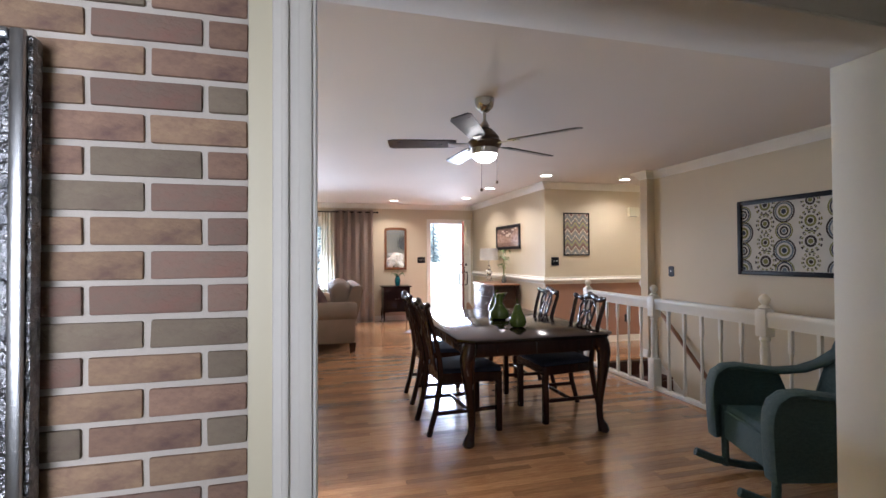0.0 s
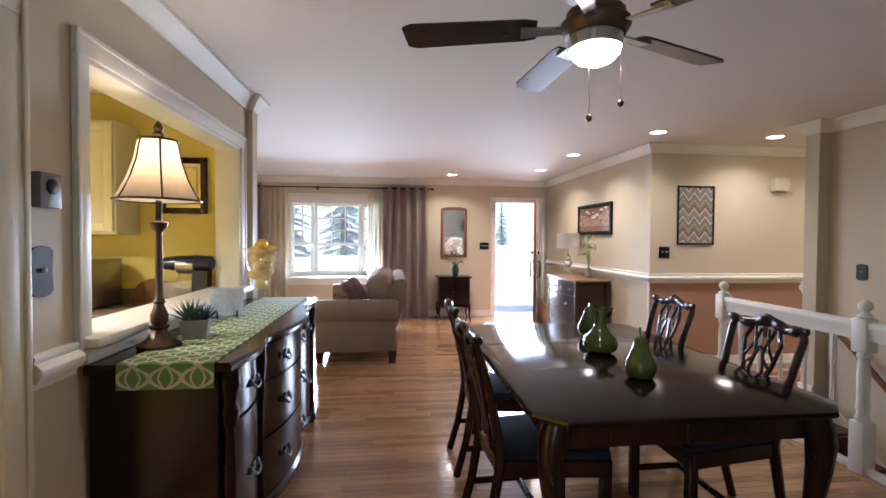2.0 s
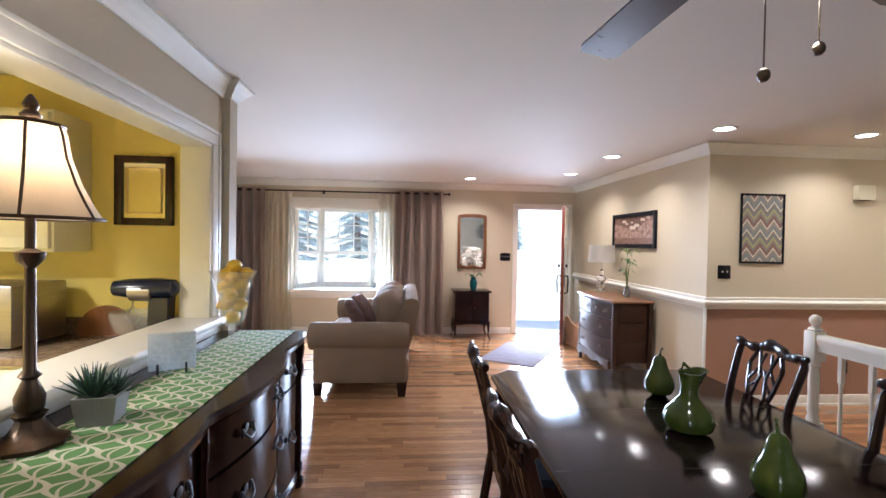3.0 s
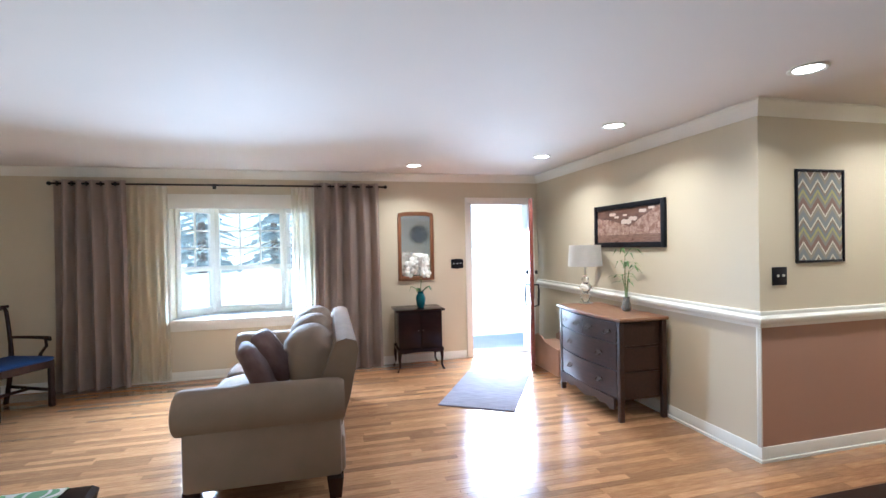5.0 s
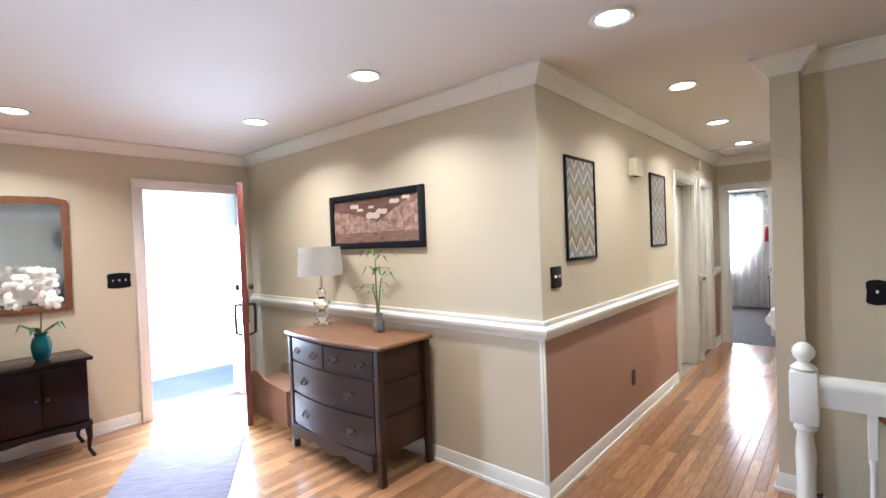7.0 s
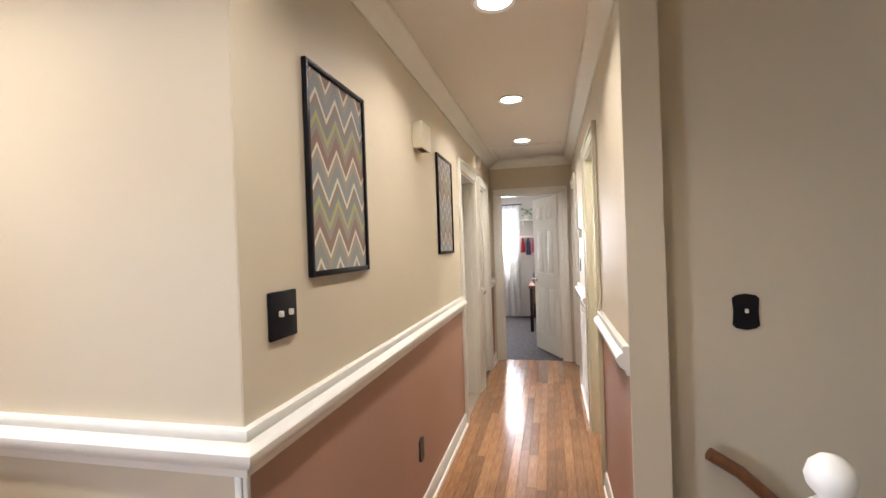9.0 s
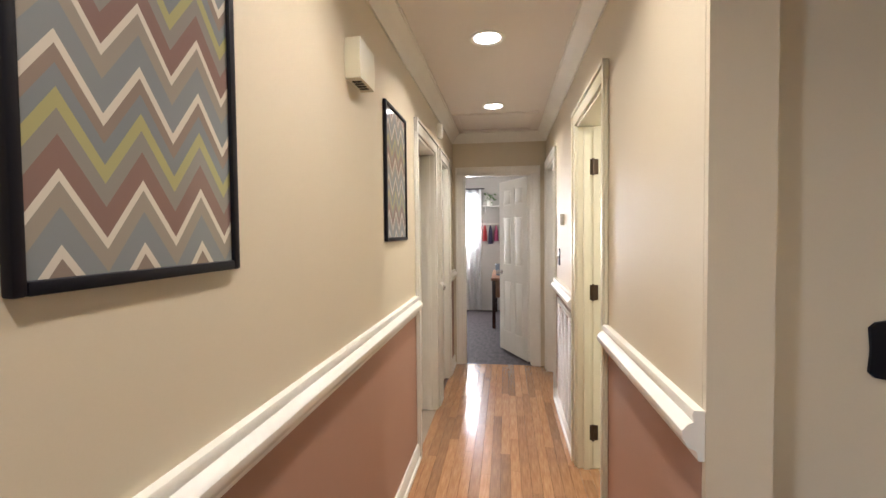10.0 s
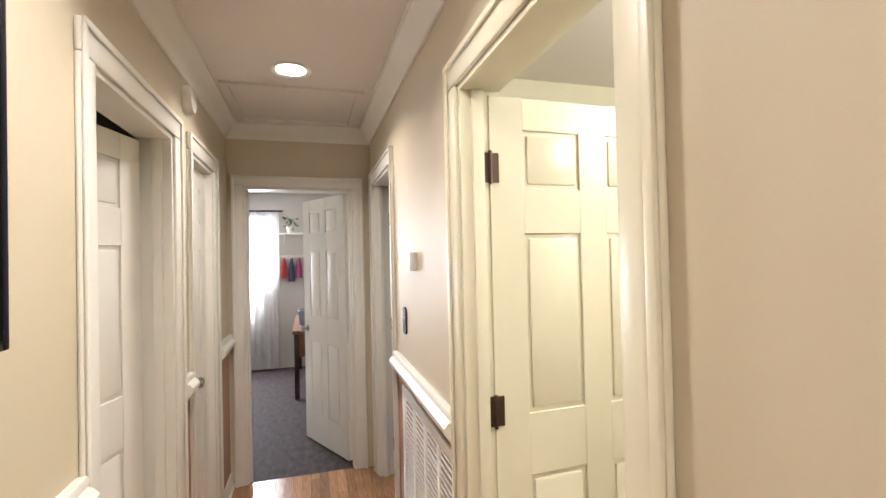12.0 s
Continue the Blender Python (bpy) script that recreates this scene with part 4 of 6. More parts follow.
def runner_cloth():
    m = mat("green_lattice_cloth", (0.09, 0.21, 0.06), 0.85, fine=300, bump=0.15, other=(0.11, 0.24, 0.075))
    n, l = m.node_tree.nodes, m.node_tree.links
    xyz = n.new("ShaderNodeSeparateXYZ")
    l.new(n["Texture Coordinate"].outputs["Object"], xyz.inputs[0])
    x = node_math(n, l, 'ADD', xyz.outputs["X"], 0.0)
    y = node_math(n, l, 'SUBTRACT', xyz.outputs["Y"], xyz.outputs["Z"])
    wave = node_math(n, l, 'MULTIPLY', node_math(n, l, 'SINE', node_math(n, l, 'MULTIPLY', y, math.pi / 0.085)), 0.5)
    wave2 = node_math(n, l, 'MULTIPLY', node_math(n, l, 'SINE', node_math(n, l, 'MULTIPLY', y, math.pi / 0.085)), 0.22)
    u = node_math(n, l, 'MULTIPLY', x, 1 / 0.11)
    best = None
    for w in (wave, wave2):
        for op in ('ADD', 'SUBTRACT'):
            f = node_math(n, l, 'FRACT', node_math(n, l, op, node_math(n, l, 'ADD', u, 20.0), w))
            d = node_math(n, l, 'ABSOLUTE', node_math(n, l, 'SUBTRACT', f, 0.5))
            hit = node_math(n, l, 'LESS_THAN', d, 0.085 if w is wave else 0.035)
            best = hit if best is None else node_math(n, l, 'MAXIMUM', best, hit)
    mix = n.new("ShaderNodeMix")
    mix.data_type = 'RGBA'
    l.new(best, mix.inputs[0])
    bsdf = n["Principled BSDF"]
    l.new(bsdf.inputs["Base Color"].links[0].from_socket, mix.inputs[6])
    mix.inputs[7].default_value = (0.52, 0.50, 0.40, 1)
    l.new(mix.outputs[2], bsdf.inputs["Base Color"])
    return m


run = thing("table_runner", "green and cream lattice patterned table runner on the sideboard", "table runner", (-0.33, 3.43, 0.931))
bm = B()
rings(bm, [[(0.0, y, z), (0.33, y, z), (0.33, y + dy, z - dz), (0.0, y + dy, z - dz)] for y, z, dy, dz in
           ((-0.006, -0.09, 0.003, 0.0), (-0.007, -0.02, 0.003, 0.0), (-0.005, 0.002, 0.004, 0.003), (0.004, 0.004, 0.0, 0.003), (1.845, 0.004, 0.0, 0.003), (1.855, 0.001, -0.004, 0.003), (1.858, -0.09, -0.003, 0.0))])
part("cloth", bm, runner_cloth(), run)


bl = thing("buffet_lamp", "tall bronze buffet lamp with flared cream shade switched on", "table lamp", (-0.315, 3.70, 0.935))
bm = B()
lathe(bm, [(0.085, 0), (0.088, 0.012), (0.07, 0.02), (0.05, 0.035), (0.034, 0.06), (0.03, 0.07), (0.04, 0.085)], seg=8)
part("base", bm, BRONZE, bl)
bm = B()
lathe(bm, [(0.02, 0.08), (0.032, 0.10), (0.034, 0.13), (0.022, 0.16), (0.016, 0.175), (0.026, 0.185), (0.015, 0.20), (0.013, 0.42), (0.012, 0.47), (0.03, 0.49), (0.034, 0.51), (0.02, 0.515), (0.012, 0.52), (0.012, 0.60)], seg=16)
part("stem", bm, BRONZE, bl)
bm = B()
prof = [(0.158, 0.60), (0.138, 0.635), (0.112, 0.69), (0.088, 0.76), (0.078, 0.82), (0.070, 0.845)]
rings(bm, [[(r * math.cos(k * math.pi / 12) * (1.0 if k % 4 == 0 else 0.985), r * math.sin(k * math.pi / 12) * (1.0 if k % 4 == 0 else 0.985), z) for k in range(24)] for r, z in prof + [(r - 0.003, z) for r, z in prof[::-1]]], caps=False)
part("shade", bm, see_light(mat("cream_silk_shade", (0.82, 0.73, 0.60), 0.8, fine=250, bump=0.05), 0.5), bl, "cream silk bell shade with brown ribs")
for k in range(6):
    bm = B()
    a = k * math.pi / 3
    tube(bm, [((r + 0.001) * math.cos(a), (r + 0.001) * math.sin(a), z) for r, z in prof], 0.0035, 6)
    part("shade_rib", bm, BRONZE, bl)
for r, z in ((0.158, 0.60), (0.070, 0.845)):
    bm = B()
    tube(bm, [(r * math.cos(q * math.pi / 12), r * math.sin(q * math.pi / 12), z) for q in range(25)], 0.005, 6)
    part("shade_band", bm, BRONZE, bl)
bm = B()
lathe(bm, [(0.006, 0.84), (0.02, 0.855), (0.024, 0.87), (0.014, 0.882), (0.019, 0.895), (0.012, 0.912), (0.003, 0.924)], seg=12)
part("finial", bm, BRONZE, bl)
lamp("buffet_lamp_bulb", 'POINT', pose(-0.315, 3.70, 0.935 + 0.76), 2.2, (1.0, 0.80, 0.56), shadow_soft_size=0.03)

pot = thing("succulent_pot", "spiky green succulents in a square grey pot", "potted plant", (-0.235, 3.86, 0.936), 12)
bm = B()
rings(bm, [[(s * a, s * b, z) for a, b in ((-1, -1), (1, -1), (1, 1), (-1, 1))] for s, z in ((0.046, 0), (0.058, 0.085), (0.050, 0.085), (0.046, 0.065))])
part("pot", bm, mat("grey_concrete", (0.28, 0.28, 0.27), 0.8, bump=0.2), pot)
for cx, cy, n, ln in ((-0.018, -0.01, 34, 0.11), (0.03, 0.022, 22, 0.08)):
    bm = B()
    for k in range(n):
        a, e = k * 2.4, 0.35 + 1.1 * (k / n)
        d = Vector((math.cos(a) * math.cos(e), math.sin(a) * math.cos(e), math.sin(e)))
        o = Vector((cx, cy, 0.07))
        tube(bm, [o, o + d * ln * 0.5, o + d * ln], [0.006, 0.007, 0.001], 5, 0.5)
    part("succulent", bm, mat("succulent_green", (0.035, 0.085, 0.05), 0.5, island=0.3), pot)

plq = thing("easel_plaque", "square textured glass plaque on a scrolled wire easel", "decorative plaque", (-0.285, 4.38, 0.936), 24)
bm = B()
bx(bm, -0.085, 0.085, -0.006, 0.006, 0.012, 0.175, 0.003, 2, pose(0, 0, 0, 14, 0, 0))
part("plate", bm, see_light(mat("rippled_white_glass", (0.84, 0.86, 0.88), 0.15, scale=60, fine=90, bump=0.9, other=(0.62, 0.66, 0.70)), 0.5), plq)
bm = B()
for s in (-1, 1):
    tube(bm, [(s * 0.05, -0.055, 0.02), (s * 0.05, -0.06, 0.035), (s * 0.05, -0.045, 0.042), (s * 0.05, -0.035, 0.028), (s * 0.05, -0.045, 0.006), (s * 0.05, -0.01, 0.006), (s * 0.04, 0.04, 0.15)], 0.0045, 6)
    tube(bm, [(s * 0.05, -0.01, 0.006), (s * 0.03, 0.07, 0.005)], 0.004, 6)
part("easel", bm, IRON, plq)

lv = thing("lemon_vase", "footed clear glass vase filled with lemons", "vase", (-0.26, 4.97, 0.936))
lv.scale = (1.09, 1.09, 1.05)
bm = B()
prof = [(0.065, 0), (0.066, 0.006), (0.03, 0.014), (0.012, 0.03), (0.018, 0.045), (0.012, 0.062), (0.04, 0.085), (0.062, 0.13), (0.072, 0.22), (0.088, 0.31), (0.112, 0.362)]
rings(bm, [[(r * math.cos(k * math.pi / 14), r * math.sin(k * math.pi / 14), z) for k in range(28)] for r, z in prof + [(0.109, 0.362), (0.085, 0.31), (0.069, 0.22), (0.059, 0.13), (0.036, 0.09), (0.005, 0.082)]])
gl = part("glass", bm, VASEGLASS, lv)
gl.visible_shadow = False
LEMON = mat("lemon_peel", (0.75, 0.50, 0.03), 0.4, scale=20, fine=200, bump=0.15, other=(0.70, 0.44, 0.02))
for x, y, z, t in ((0, 0, 0.125, 10), (0.028, 0.01, 0.185, 70), (-0.032, -0.006, 0.19, 130), (0.0, -0.03, 0.245, 30), (0.012, 0.034, 0.24, 100), (0.042, -0.005, 0.285, 160), (-0.042, 0.008, 0.28, 60), (0.004, -0.015, 0.325, 15), (0.045, 0.03, 0.345, 80), (-0.035, 0.02, 0.345, 140), (0.0, 0.01, 0.385, 50)):
    bm = B()
    lathe(bm, [(0.003, -0.047), (0.010, -0.041), (0.028, -0.026), (0.035, 0.0), (0.028, 0.026), (0.010, 0.041), (0.003, 0.047)], seg=16)
    bmesh.ops.transform(bm, matrix=pose(x, y, z, 75, 0, t), verts=bm.verts)
    part("lemon", bm, LEMON, lv)


def plate(name, label, cat, x, y, z, axis, side, w, h, material=IRON, toggles=1, d=0.008, plain=False):
    """A wall plate whose face looks along side of the axis."""
    turn = {("y", -1): 0, ("y", 1): 180, ("x", -1): -90, ("x", 1): 90}[(axis, side)]
    root = thing(name, label, cat, (x, y, z), turn)
    bm = B()
    e = 0.012
    if plain:
        bx(bm, -w, w, -d, 0, -h, h, 0.004)
    else:
        prism(bm, [(-w + e, -h), (0, -h - 0.006), (w - e, -h), (w, -h + e), (w - 0.004, 0), (w, h - e), (w - e, h), (0, h + 0.006), (-w + e, h), (-w, h - e), (-w + 0.004, 0), (-w, -h + e)], "y", -d, 0)
    part("cover", bm, material, root)
    for k in range(toggles):
        bm = B()
        cx = (k - (toggles - 1) / 2) * 0.046
        bx(bm, cx - 0.005, cx + 0.005, -d - 0.012, -d + 0.001, -0.004, 0.012, 0.002, 1)
        part("toggle", bm, WHITE if material is not WHITE else CREAM, root, "white toggle")
    return root


plate("light_switch", "black double switch plate on the hall wall", "light switch", 3.612, 6.459, 1.255, "y", -1, 0.062, 0.062, BLACK, 2, 0.01, True)
plate("light_switch", "black triple switch plate beside the front door", "light switch", 2.28, 9.849, 1.26, "y", -1, 0.085, 0.06, BLACK, 3)
plate("light_switch", "black scalloped switch plate on the stair wall", "light switch", 4.469, 5.06, 1.135, "x", -1, 0.045, 0.062, BLACK, 1)
plate("light_switch", "ornate black switch plate beside the kitchen doorway", "light switch", -0.459, 3.265, 1.275, "x", 1, 0.045, 0.075, BLACK, 1)
plate("light_switch", "dark oval switch plate in the hall", "light switch", 6.98, 5.491, 1.21, "y", 1, 0.035, 0.06, IRON, 1)
plate("wall_outlet", "dark outlet plate on the terracotta wall", "outlet", 4.84, 6.459, 0.36, "y", -1, 0.036, 0.058, IRON, 0)
th = plate("thermostat", "small grey thermostat beside the pass-through", "thermostat", -0.459, 3.275, 1.53, "x", 1, 0.045, 0.055, mat("grey_plastic", (0.16, 0.16, 0.17), 0.45), 0, 0.03, True)
bm = B()
rings(bm, [[(r * math.cos(k * math.pi / 8), y, 0.012 + r * math.sin(k * math.pi / 8)) for k in range(16)] for r, y in ((0.024, -0.029), (0.024, -0.036), (0.016, -0.038))])
part("dial", bm, BLACK, th)
th2 = plate("thermostat", "white thermostat on the hall wall", "thermostat", 6.765, 5.491, 1.495, "y", 1, 0.05, 0.04, WHITE, 0, 0.03, True)
chm = thing("door_chime", "cream plastic door chime box on the hall wall", "door chime", (4.97, 6.459, 2.02))
bm = B()
prism(bm, [(-0.085, -0.07), (0.085, -0.07), (0.095, 0.0), (0.085, 0.07), (-0.085, 0.07), (-0.095, 0.0)], "y", -0.055, 0.0)
part("cover", bm, CREAM, chm)
for k in range(4):
    bm = B()
    bx(bm, -0.05 + 0.028 * k, -0.035 + 0.028 * k, -0.045, -0.012, -0.0725, -0.0695)
    part("slot", bm, BLACK, chm)
sd = thing("smoke_detector", "round white smoke detector high on the hall wall", "smoke detector", (7.12, 6.459, 2.25))
bm = B()
rings(bm, [[(r * math.cos(k * math.pi / 12), y, r * math.sin(k * math.pi / 12)) for k in range(24)] for r, y in ((0.065, 0), (0.065, -0.02), (0.055, -0.038), (0.03, -0.042))])
part("cover", bm, WHITE, sd)
vent = thing("return_vent", "white louvred return air grille on the hall wall", "air vent", (6.60, 5.491, 0.48))
bm = B()
for a, b in ((-0.44, -0.40), (0.40, 0.44)):
    bx(bm, a, b, 0, 0.014, -0.41, 0.41, 0.004)
for a, b in ((-0.41, -0.37), (0.37, 0.41)):
    bx(bm, -0.40, 0.40, 0.0005, 0.0135, a, b, 0.004)
for x in (-0.2, 0.0, 0.2):
    bx(bm, x - 0.012, x + 0.012, 0.0005, 0.013, -0.37, 0.37, 0.003)
part("frame", bm, WHITE, vent)
for k in range(30):
    bm = B()
    bx(bm, -0.40, 0.40, -0.008, 0.008, -0.001, 0.001, 0, 1, pose(0, 0.007, -0.36 + k * 0.0248, 40, 0, 0))
    part("slat", bm, WHITE, vent)


# ---- pictures ----
def framed(name, label, cat, x, y, z, axis, side, w, h, fw, frame_mat, art_mat, depth=0.017, group=""):
    turn = {("y", -1): 0, ("y", 1): 180, ("x", -1): -90, ("x", 1): 90}[(axis, side)]
    root = thing(name, label, cat, (x, y, z), turn, group)
    bm = B()
    for a, b, c, d in ((-w, -w + fw, -h, h), (w - fw, w, -h, h), (-w + fw, w - fw, -h, -h + fw), (-w + fw, w - fw, h - fw, h)):
        bx(bm, a, b, -depth, 0, c, d, 0.004)
    part("frame", bm, frame_mat, root)
    bm = B()
    bx(bm, -w + fw * 0.8, w - fw * 0.8, -depth * 0.5, -0.002, -h + fw * 0.8, h - fw * 0.8)
    art = part("artwork", bm, art_mat, root)
    return root


def chevron():
    m = mat("chevron_print", (0.5, 0.5, 0.5), 0.35, bump=0.02, fine=300)
    n, l = m.node_tree.nodes, m.node_tree.links
    xyz = n.new("ShaderNodeSeparateXYZ")
    l.new(n["Texture Coordinate"].outputs["Object"], xyz.inputs[0])
    tri = node_math(n, l, 'PINGPONG', node_math(n, l, 'ADD', xyz.outputs["X"], 2.0), 0.066)
    v = node_math(n, l, 'ADD', node_math(n, l, 'MULTIPLY', tri, 1.3), xyz.outputs["Z"])
    f = node_math(n, l, 'FRACT', node_math(n, l, 'MULTIPLY', node_math(n, l, 'ADD', v, 5.0), 1 / 0.262))
    ramp = n.new("ShaderNodeValToRGB")
    ramp.color_ramp.interpolation = 'CONSTANT'
    stops = [(0.0, (0.56, 0.51, 0.43)), (0.065, (0.18, 0.197, 0.21)), (0.24, (0.25, 0.22, 0.18)), (0.36, (0.58, 0.53, 0.45)), (0.42, (0.18, 0.10, 0.085)), (0.58, (0.20, 0.19, 0.17)),
             (0.70, (0.32, 0.30, 0.12)), (0.80, (0.155, 0.175, 0.19)), (0.91, (0.20, 0.15, 0.12))]
    e = ramp.color_ramp.elements
    e[0].position, e[0].color = stops[0][0], (*stops[0][1], 1)
    e[1].position, e[1].color = stops[1][0], (*stops[1][1], 1)
    for p, c in stops[2:]:
        e.new(p).color = (*c, 1)
    l.new(f, ramp.inputs[0])
    l.new(ramp.outputs[0], n["Principled BSDF"].inputs["Base Color"])
    n["Principled BSDF"].inputs["Coat Weight"].default_value = 0.6
    return m


CHEV = chevron()
for x, z in ((3.974, 1.665), (5.59, 1.695)):
    framed("framed_print", "zigzag chevron fabric print in a thin black frame", "picture", x, 6.459, z, "y", -1, 0.218, 0.325, 0.018, BLACK, CHEV, group="chevron prints")
SEPIA = mat("sepia_sky", (0.055, 0.022, 0.015), 0.3, scale=9, fine=30, bump=0, other=(0.20, 0.11, 0.085), stretch=(1, 1, 2.5))
lp = framed("landscape_picture", "sepia lake and mountain photograph in a wide black frame", "picture", 3.449, 7.86, 1.67, "x", -1, 0.535, 0.215, 0.05, BLACK, SEPIA, 0.028)
def wavy(x0, x1, base, top, seed):
    pts = [(x0, base), (x1, base)]
    n = 16
    for k in range(n + 1):
        u = 1 - k / n
        pts.append((x0 + (x1 - x0) * u, top(u) + 0.012 * noise.noise(Vector((u * 9, seed, 0)))))
    return pts
PALE = mat("sepia_hills", (0.66, 0.50, 0.42), 0.35, scale=26, fine=110, bump=0, other=(0.20, 0.10, 0.07), spread=0.6)
for x0, x1, top, seed, lift in ((-0.49, 0.16, lambda u: 0.085 - 0.05 * u - 0.09 * u * u, 1, 0.0), (-0.02, 0.49, lambda u: -0.07 + 0.24 * u ** 0.8, 2, 0.0012)):
    bm = B()
    prism(bm, wavy(x0, x1, -0.09, top, seed), "y", -0.0168 - lift, -0.012)
    part("hill", bm, PALE, lp)
CLOUD = mat("sepia_cloud", (0.70, 0.60, 0.53), 0.35, scale=30, bump=0)
for cx, cz, w in ((-0.22, 0.115, 0.05), (-0.15, 0.085, 0.035), (-0.02, 0.10, 0.03), (0.0, 0.035, 0.075), (0.10, 0.06, 0.06), (0.24, 0.125, 0.05), (0.36, 0.145, 0.04)):
    bm = B()
    prism(bm, [(cx + w * math.cos(k * math.pi / 6) * (1 + 0.2 * (k % 2)), cz + 0.26 * w * math.sin(k * math.pi / 6) * (1 + 0.35 * ((k * 5) % 3))) for k in range(12)], "y", -0.0162, -0.012)
    part("cloud", bm, CLOUD, lp)
bm = B()
prism(bm, [(-0.49, -0.166), (0.49, -0.166), (0.49, -0.092), (-0.49, -0.088)], "y", -0.0155, -0.012)
part("lake", bm, mat("sepia_lake", (0.09, 0.04, 0.03), 0.3, scale=16, fine=60, bump=0, other=(0.30, 0.18, 0.13), stretch=(1, 1, 6)), lp)

CREAMP = mat("canvas_cream", (0.66, 0.64, 0.58), 0.7, fine=300, bump=0.1)
cp = framed("circle_print", "cream canvas with green and navy medallions in a black frame", "picture", 4.469, 3.46, 1.512, "x", -1, 0.62, 0.378, 0.045, BLACK, CREAMP, 0.035)
RINGS = [mat("print_navy", (0.03, 0.04, 0.07), 0.7), mat("print_olive", (0.20, 0.20, 0.06), 0.7), mat("print_slate", (0.14, 0.18, 0.22), 0.7), mat("print_black", (0.03, 0.022, 0.02), 0.7)]
random.seed(4)
spots = []
for k in range(24):
    cx, cz = -0.56 + 0.225 * (k % 6) + 0.02 * math.sin(k * 2.1), -0.29 + 0.185 * (k // 6) + (0.05 if k % 2 else -0.03)
    spots.append((cx, cz, 0.102 + 0.014 * math.sin(k * 1.7)))
for k, (cx, cz, r) in enumerate(spots):
    lim_x, lim_z = 0.57, 0.33
    bm = B()
    for q, (a, b) in enumerate(((0.0, 0.22), (0.30, 0.50), (0.66, 0.80), (0.84, 0.98))):
        n = 24
        for i in range(n):
            if q >= 2 and k % 2 and i % 2:
                continue
            p = []
            for rr, j in ((a, i), (b, i), (b, i + 1), (a, i + 1)):
                an = 2 * math.pi * j / n
                p.append((max(-lim_x, min(lim_x, cx + r * rr * math.cos(an))), max(-lim_z, min(lim_z, cz + r * rr * math.sin(an)))))
            vs = [bm.verts.new((x, -0.0195, z)) for x, z in p]
            f = bm.faces.new(vs)
            f.material_index = (k + q * (1 + k % 2)) % 4
    part("medallion", bm, RINGS, cp)


# ---- rocking chair ----
rc = thing("rocking_chair", "teal painted wicker rocking chair beside the railing", "rocking chair", (2.86, 2.22, 0), 160)


def ribbon(bm, path, y, half, thick):
    """A flat band that follows a side-view path; its edges are rounded."""
    loops = []
    for i, (x, z) in enumerate(path):
        a, b = Vector(path[max(i - 1, 0)]), Vector(path[min(i + 1, len(path) - 1)])
        d = (b - a).normalized()
        u = Vector((-d.y, d.x))
        loops.append([(x + u.x * thick * h, y + half * w, z + u.y * thick * h) for w, h in
                      ((-1, -0.5), (-0.6, -1), (0.6, -1), (1, -0.5), (1, 0.5), (0.6, 1), (-0.6, 1), (-1, 0.5))])
    return rings(bm, loops)


bm = B()
bx(bm, -0.26, 0.30, -0.25, 0.25, 0.35, 0.41, 0.025, 3)
part("seat", bm, TEAL, rc)
bm = B()
bx(bm, 0.285, 0.31, -0.25, 0.25, 0.20, 0.37, 0.008)
part("front_skirt", bm, TEAL, rc)
ARM = [(-0.40, 0.73), (-0.30, 0.665), (-0.18, 0.622), (-0.04, 0.61), (0.10, 0.625), (0.20, 0.638), (0.28, 0.63), (0.335, 0.59), (0.355, 0.53), (0.36, 0.44), (0.355, 0.32), (0.345, 0.20)]
for s in (-1, 1):
    bm = B()
    tube(bm, [(-0.50, s * 0.25, 0.12), (-0.36, s * 0.25, 0.065), (-0.18, s * 0.25, 0.033), (0.0, s * 0.25, 0.022), (0.18, s * 0.25, 0.033), (0.36, s * 0.25, 0.065), (0.48, s * 0.25, 0.11)], 0.02, 8, 1.2)
    part("rocker", bm, TEAL, rc)
    for x in (-0.22, 0.30):
        bm = B()
        tube(bm, [(x, s * 0.25, 0.03), (x, s * 0.26, 0.40)], 0.022)
        part("leg", bm, TEAL, rc)
    bm = B()
    ribbon(bm, ARM, s * 0.30, 0.055, 0.017)
    part("arm", bm, TEAL, rc)
    bm = B()
    side = [(x, z - 0.012) for x, z in ARM[3:]] + [(0.10, 0.20), (-0.10, 0.22), (-0.10, 0.45)]
    rings(bm, [[(x, s * 0.30 + o, z) for x, z in side] for o in (-0.014, 0.014)])
    part("side_panel", bm, TEAL, rc)
bm = B()
loops = []
for j in range(13):
    u = j / 12
    z = 0.38 + 0.70 * u
    w = 0.25 + 0.07 * math.sin(u * math.pi * 0.62) - 0.16 * max(0, u - 0.72) ** 1.5 * 6
    xx = -0.23 - 0.30 * u - 0.04 * u * u
    arc = [(-1, 0.03), (-0.7, 0.008), (-0.35, -0.006), (0, -0.010), (0.35, -0.006), (0.7, 0.008), (1, 0.03)]
    loops.append([(xx + d, w * k, z) for k, d in arc] + [(xx + d - 0.034, w * k, z) for k, d in arc[::-1]])
rings(bm, loops)
part("backrest", bm, TEAL, rc)
bm = B()
rim = []
for k in range(21):
    u = k / 20
    v = 1 - abs(2 * u - 1)
    h = min(1, v * 1.35)
    w = (0.25 + 0.07 * math.sin(h * math.pi * 0.62) - 0.16 * max(0, h - 0.72) ** 1.5 * 6) * (1 if v < 0.74 else max(0, (1 - v) / 0.26) ** 0.6)
    rim.append((-0.245 - 0.30 * h - 0.04 * h * h + 0.02 * (1 - v), math.copysign(w, u - 0.5), 0.38 + 0.71 * h))
tube(bm, rim, 0.026, 8)
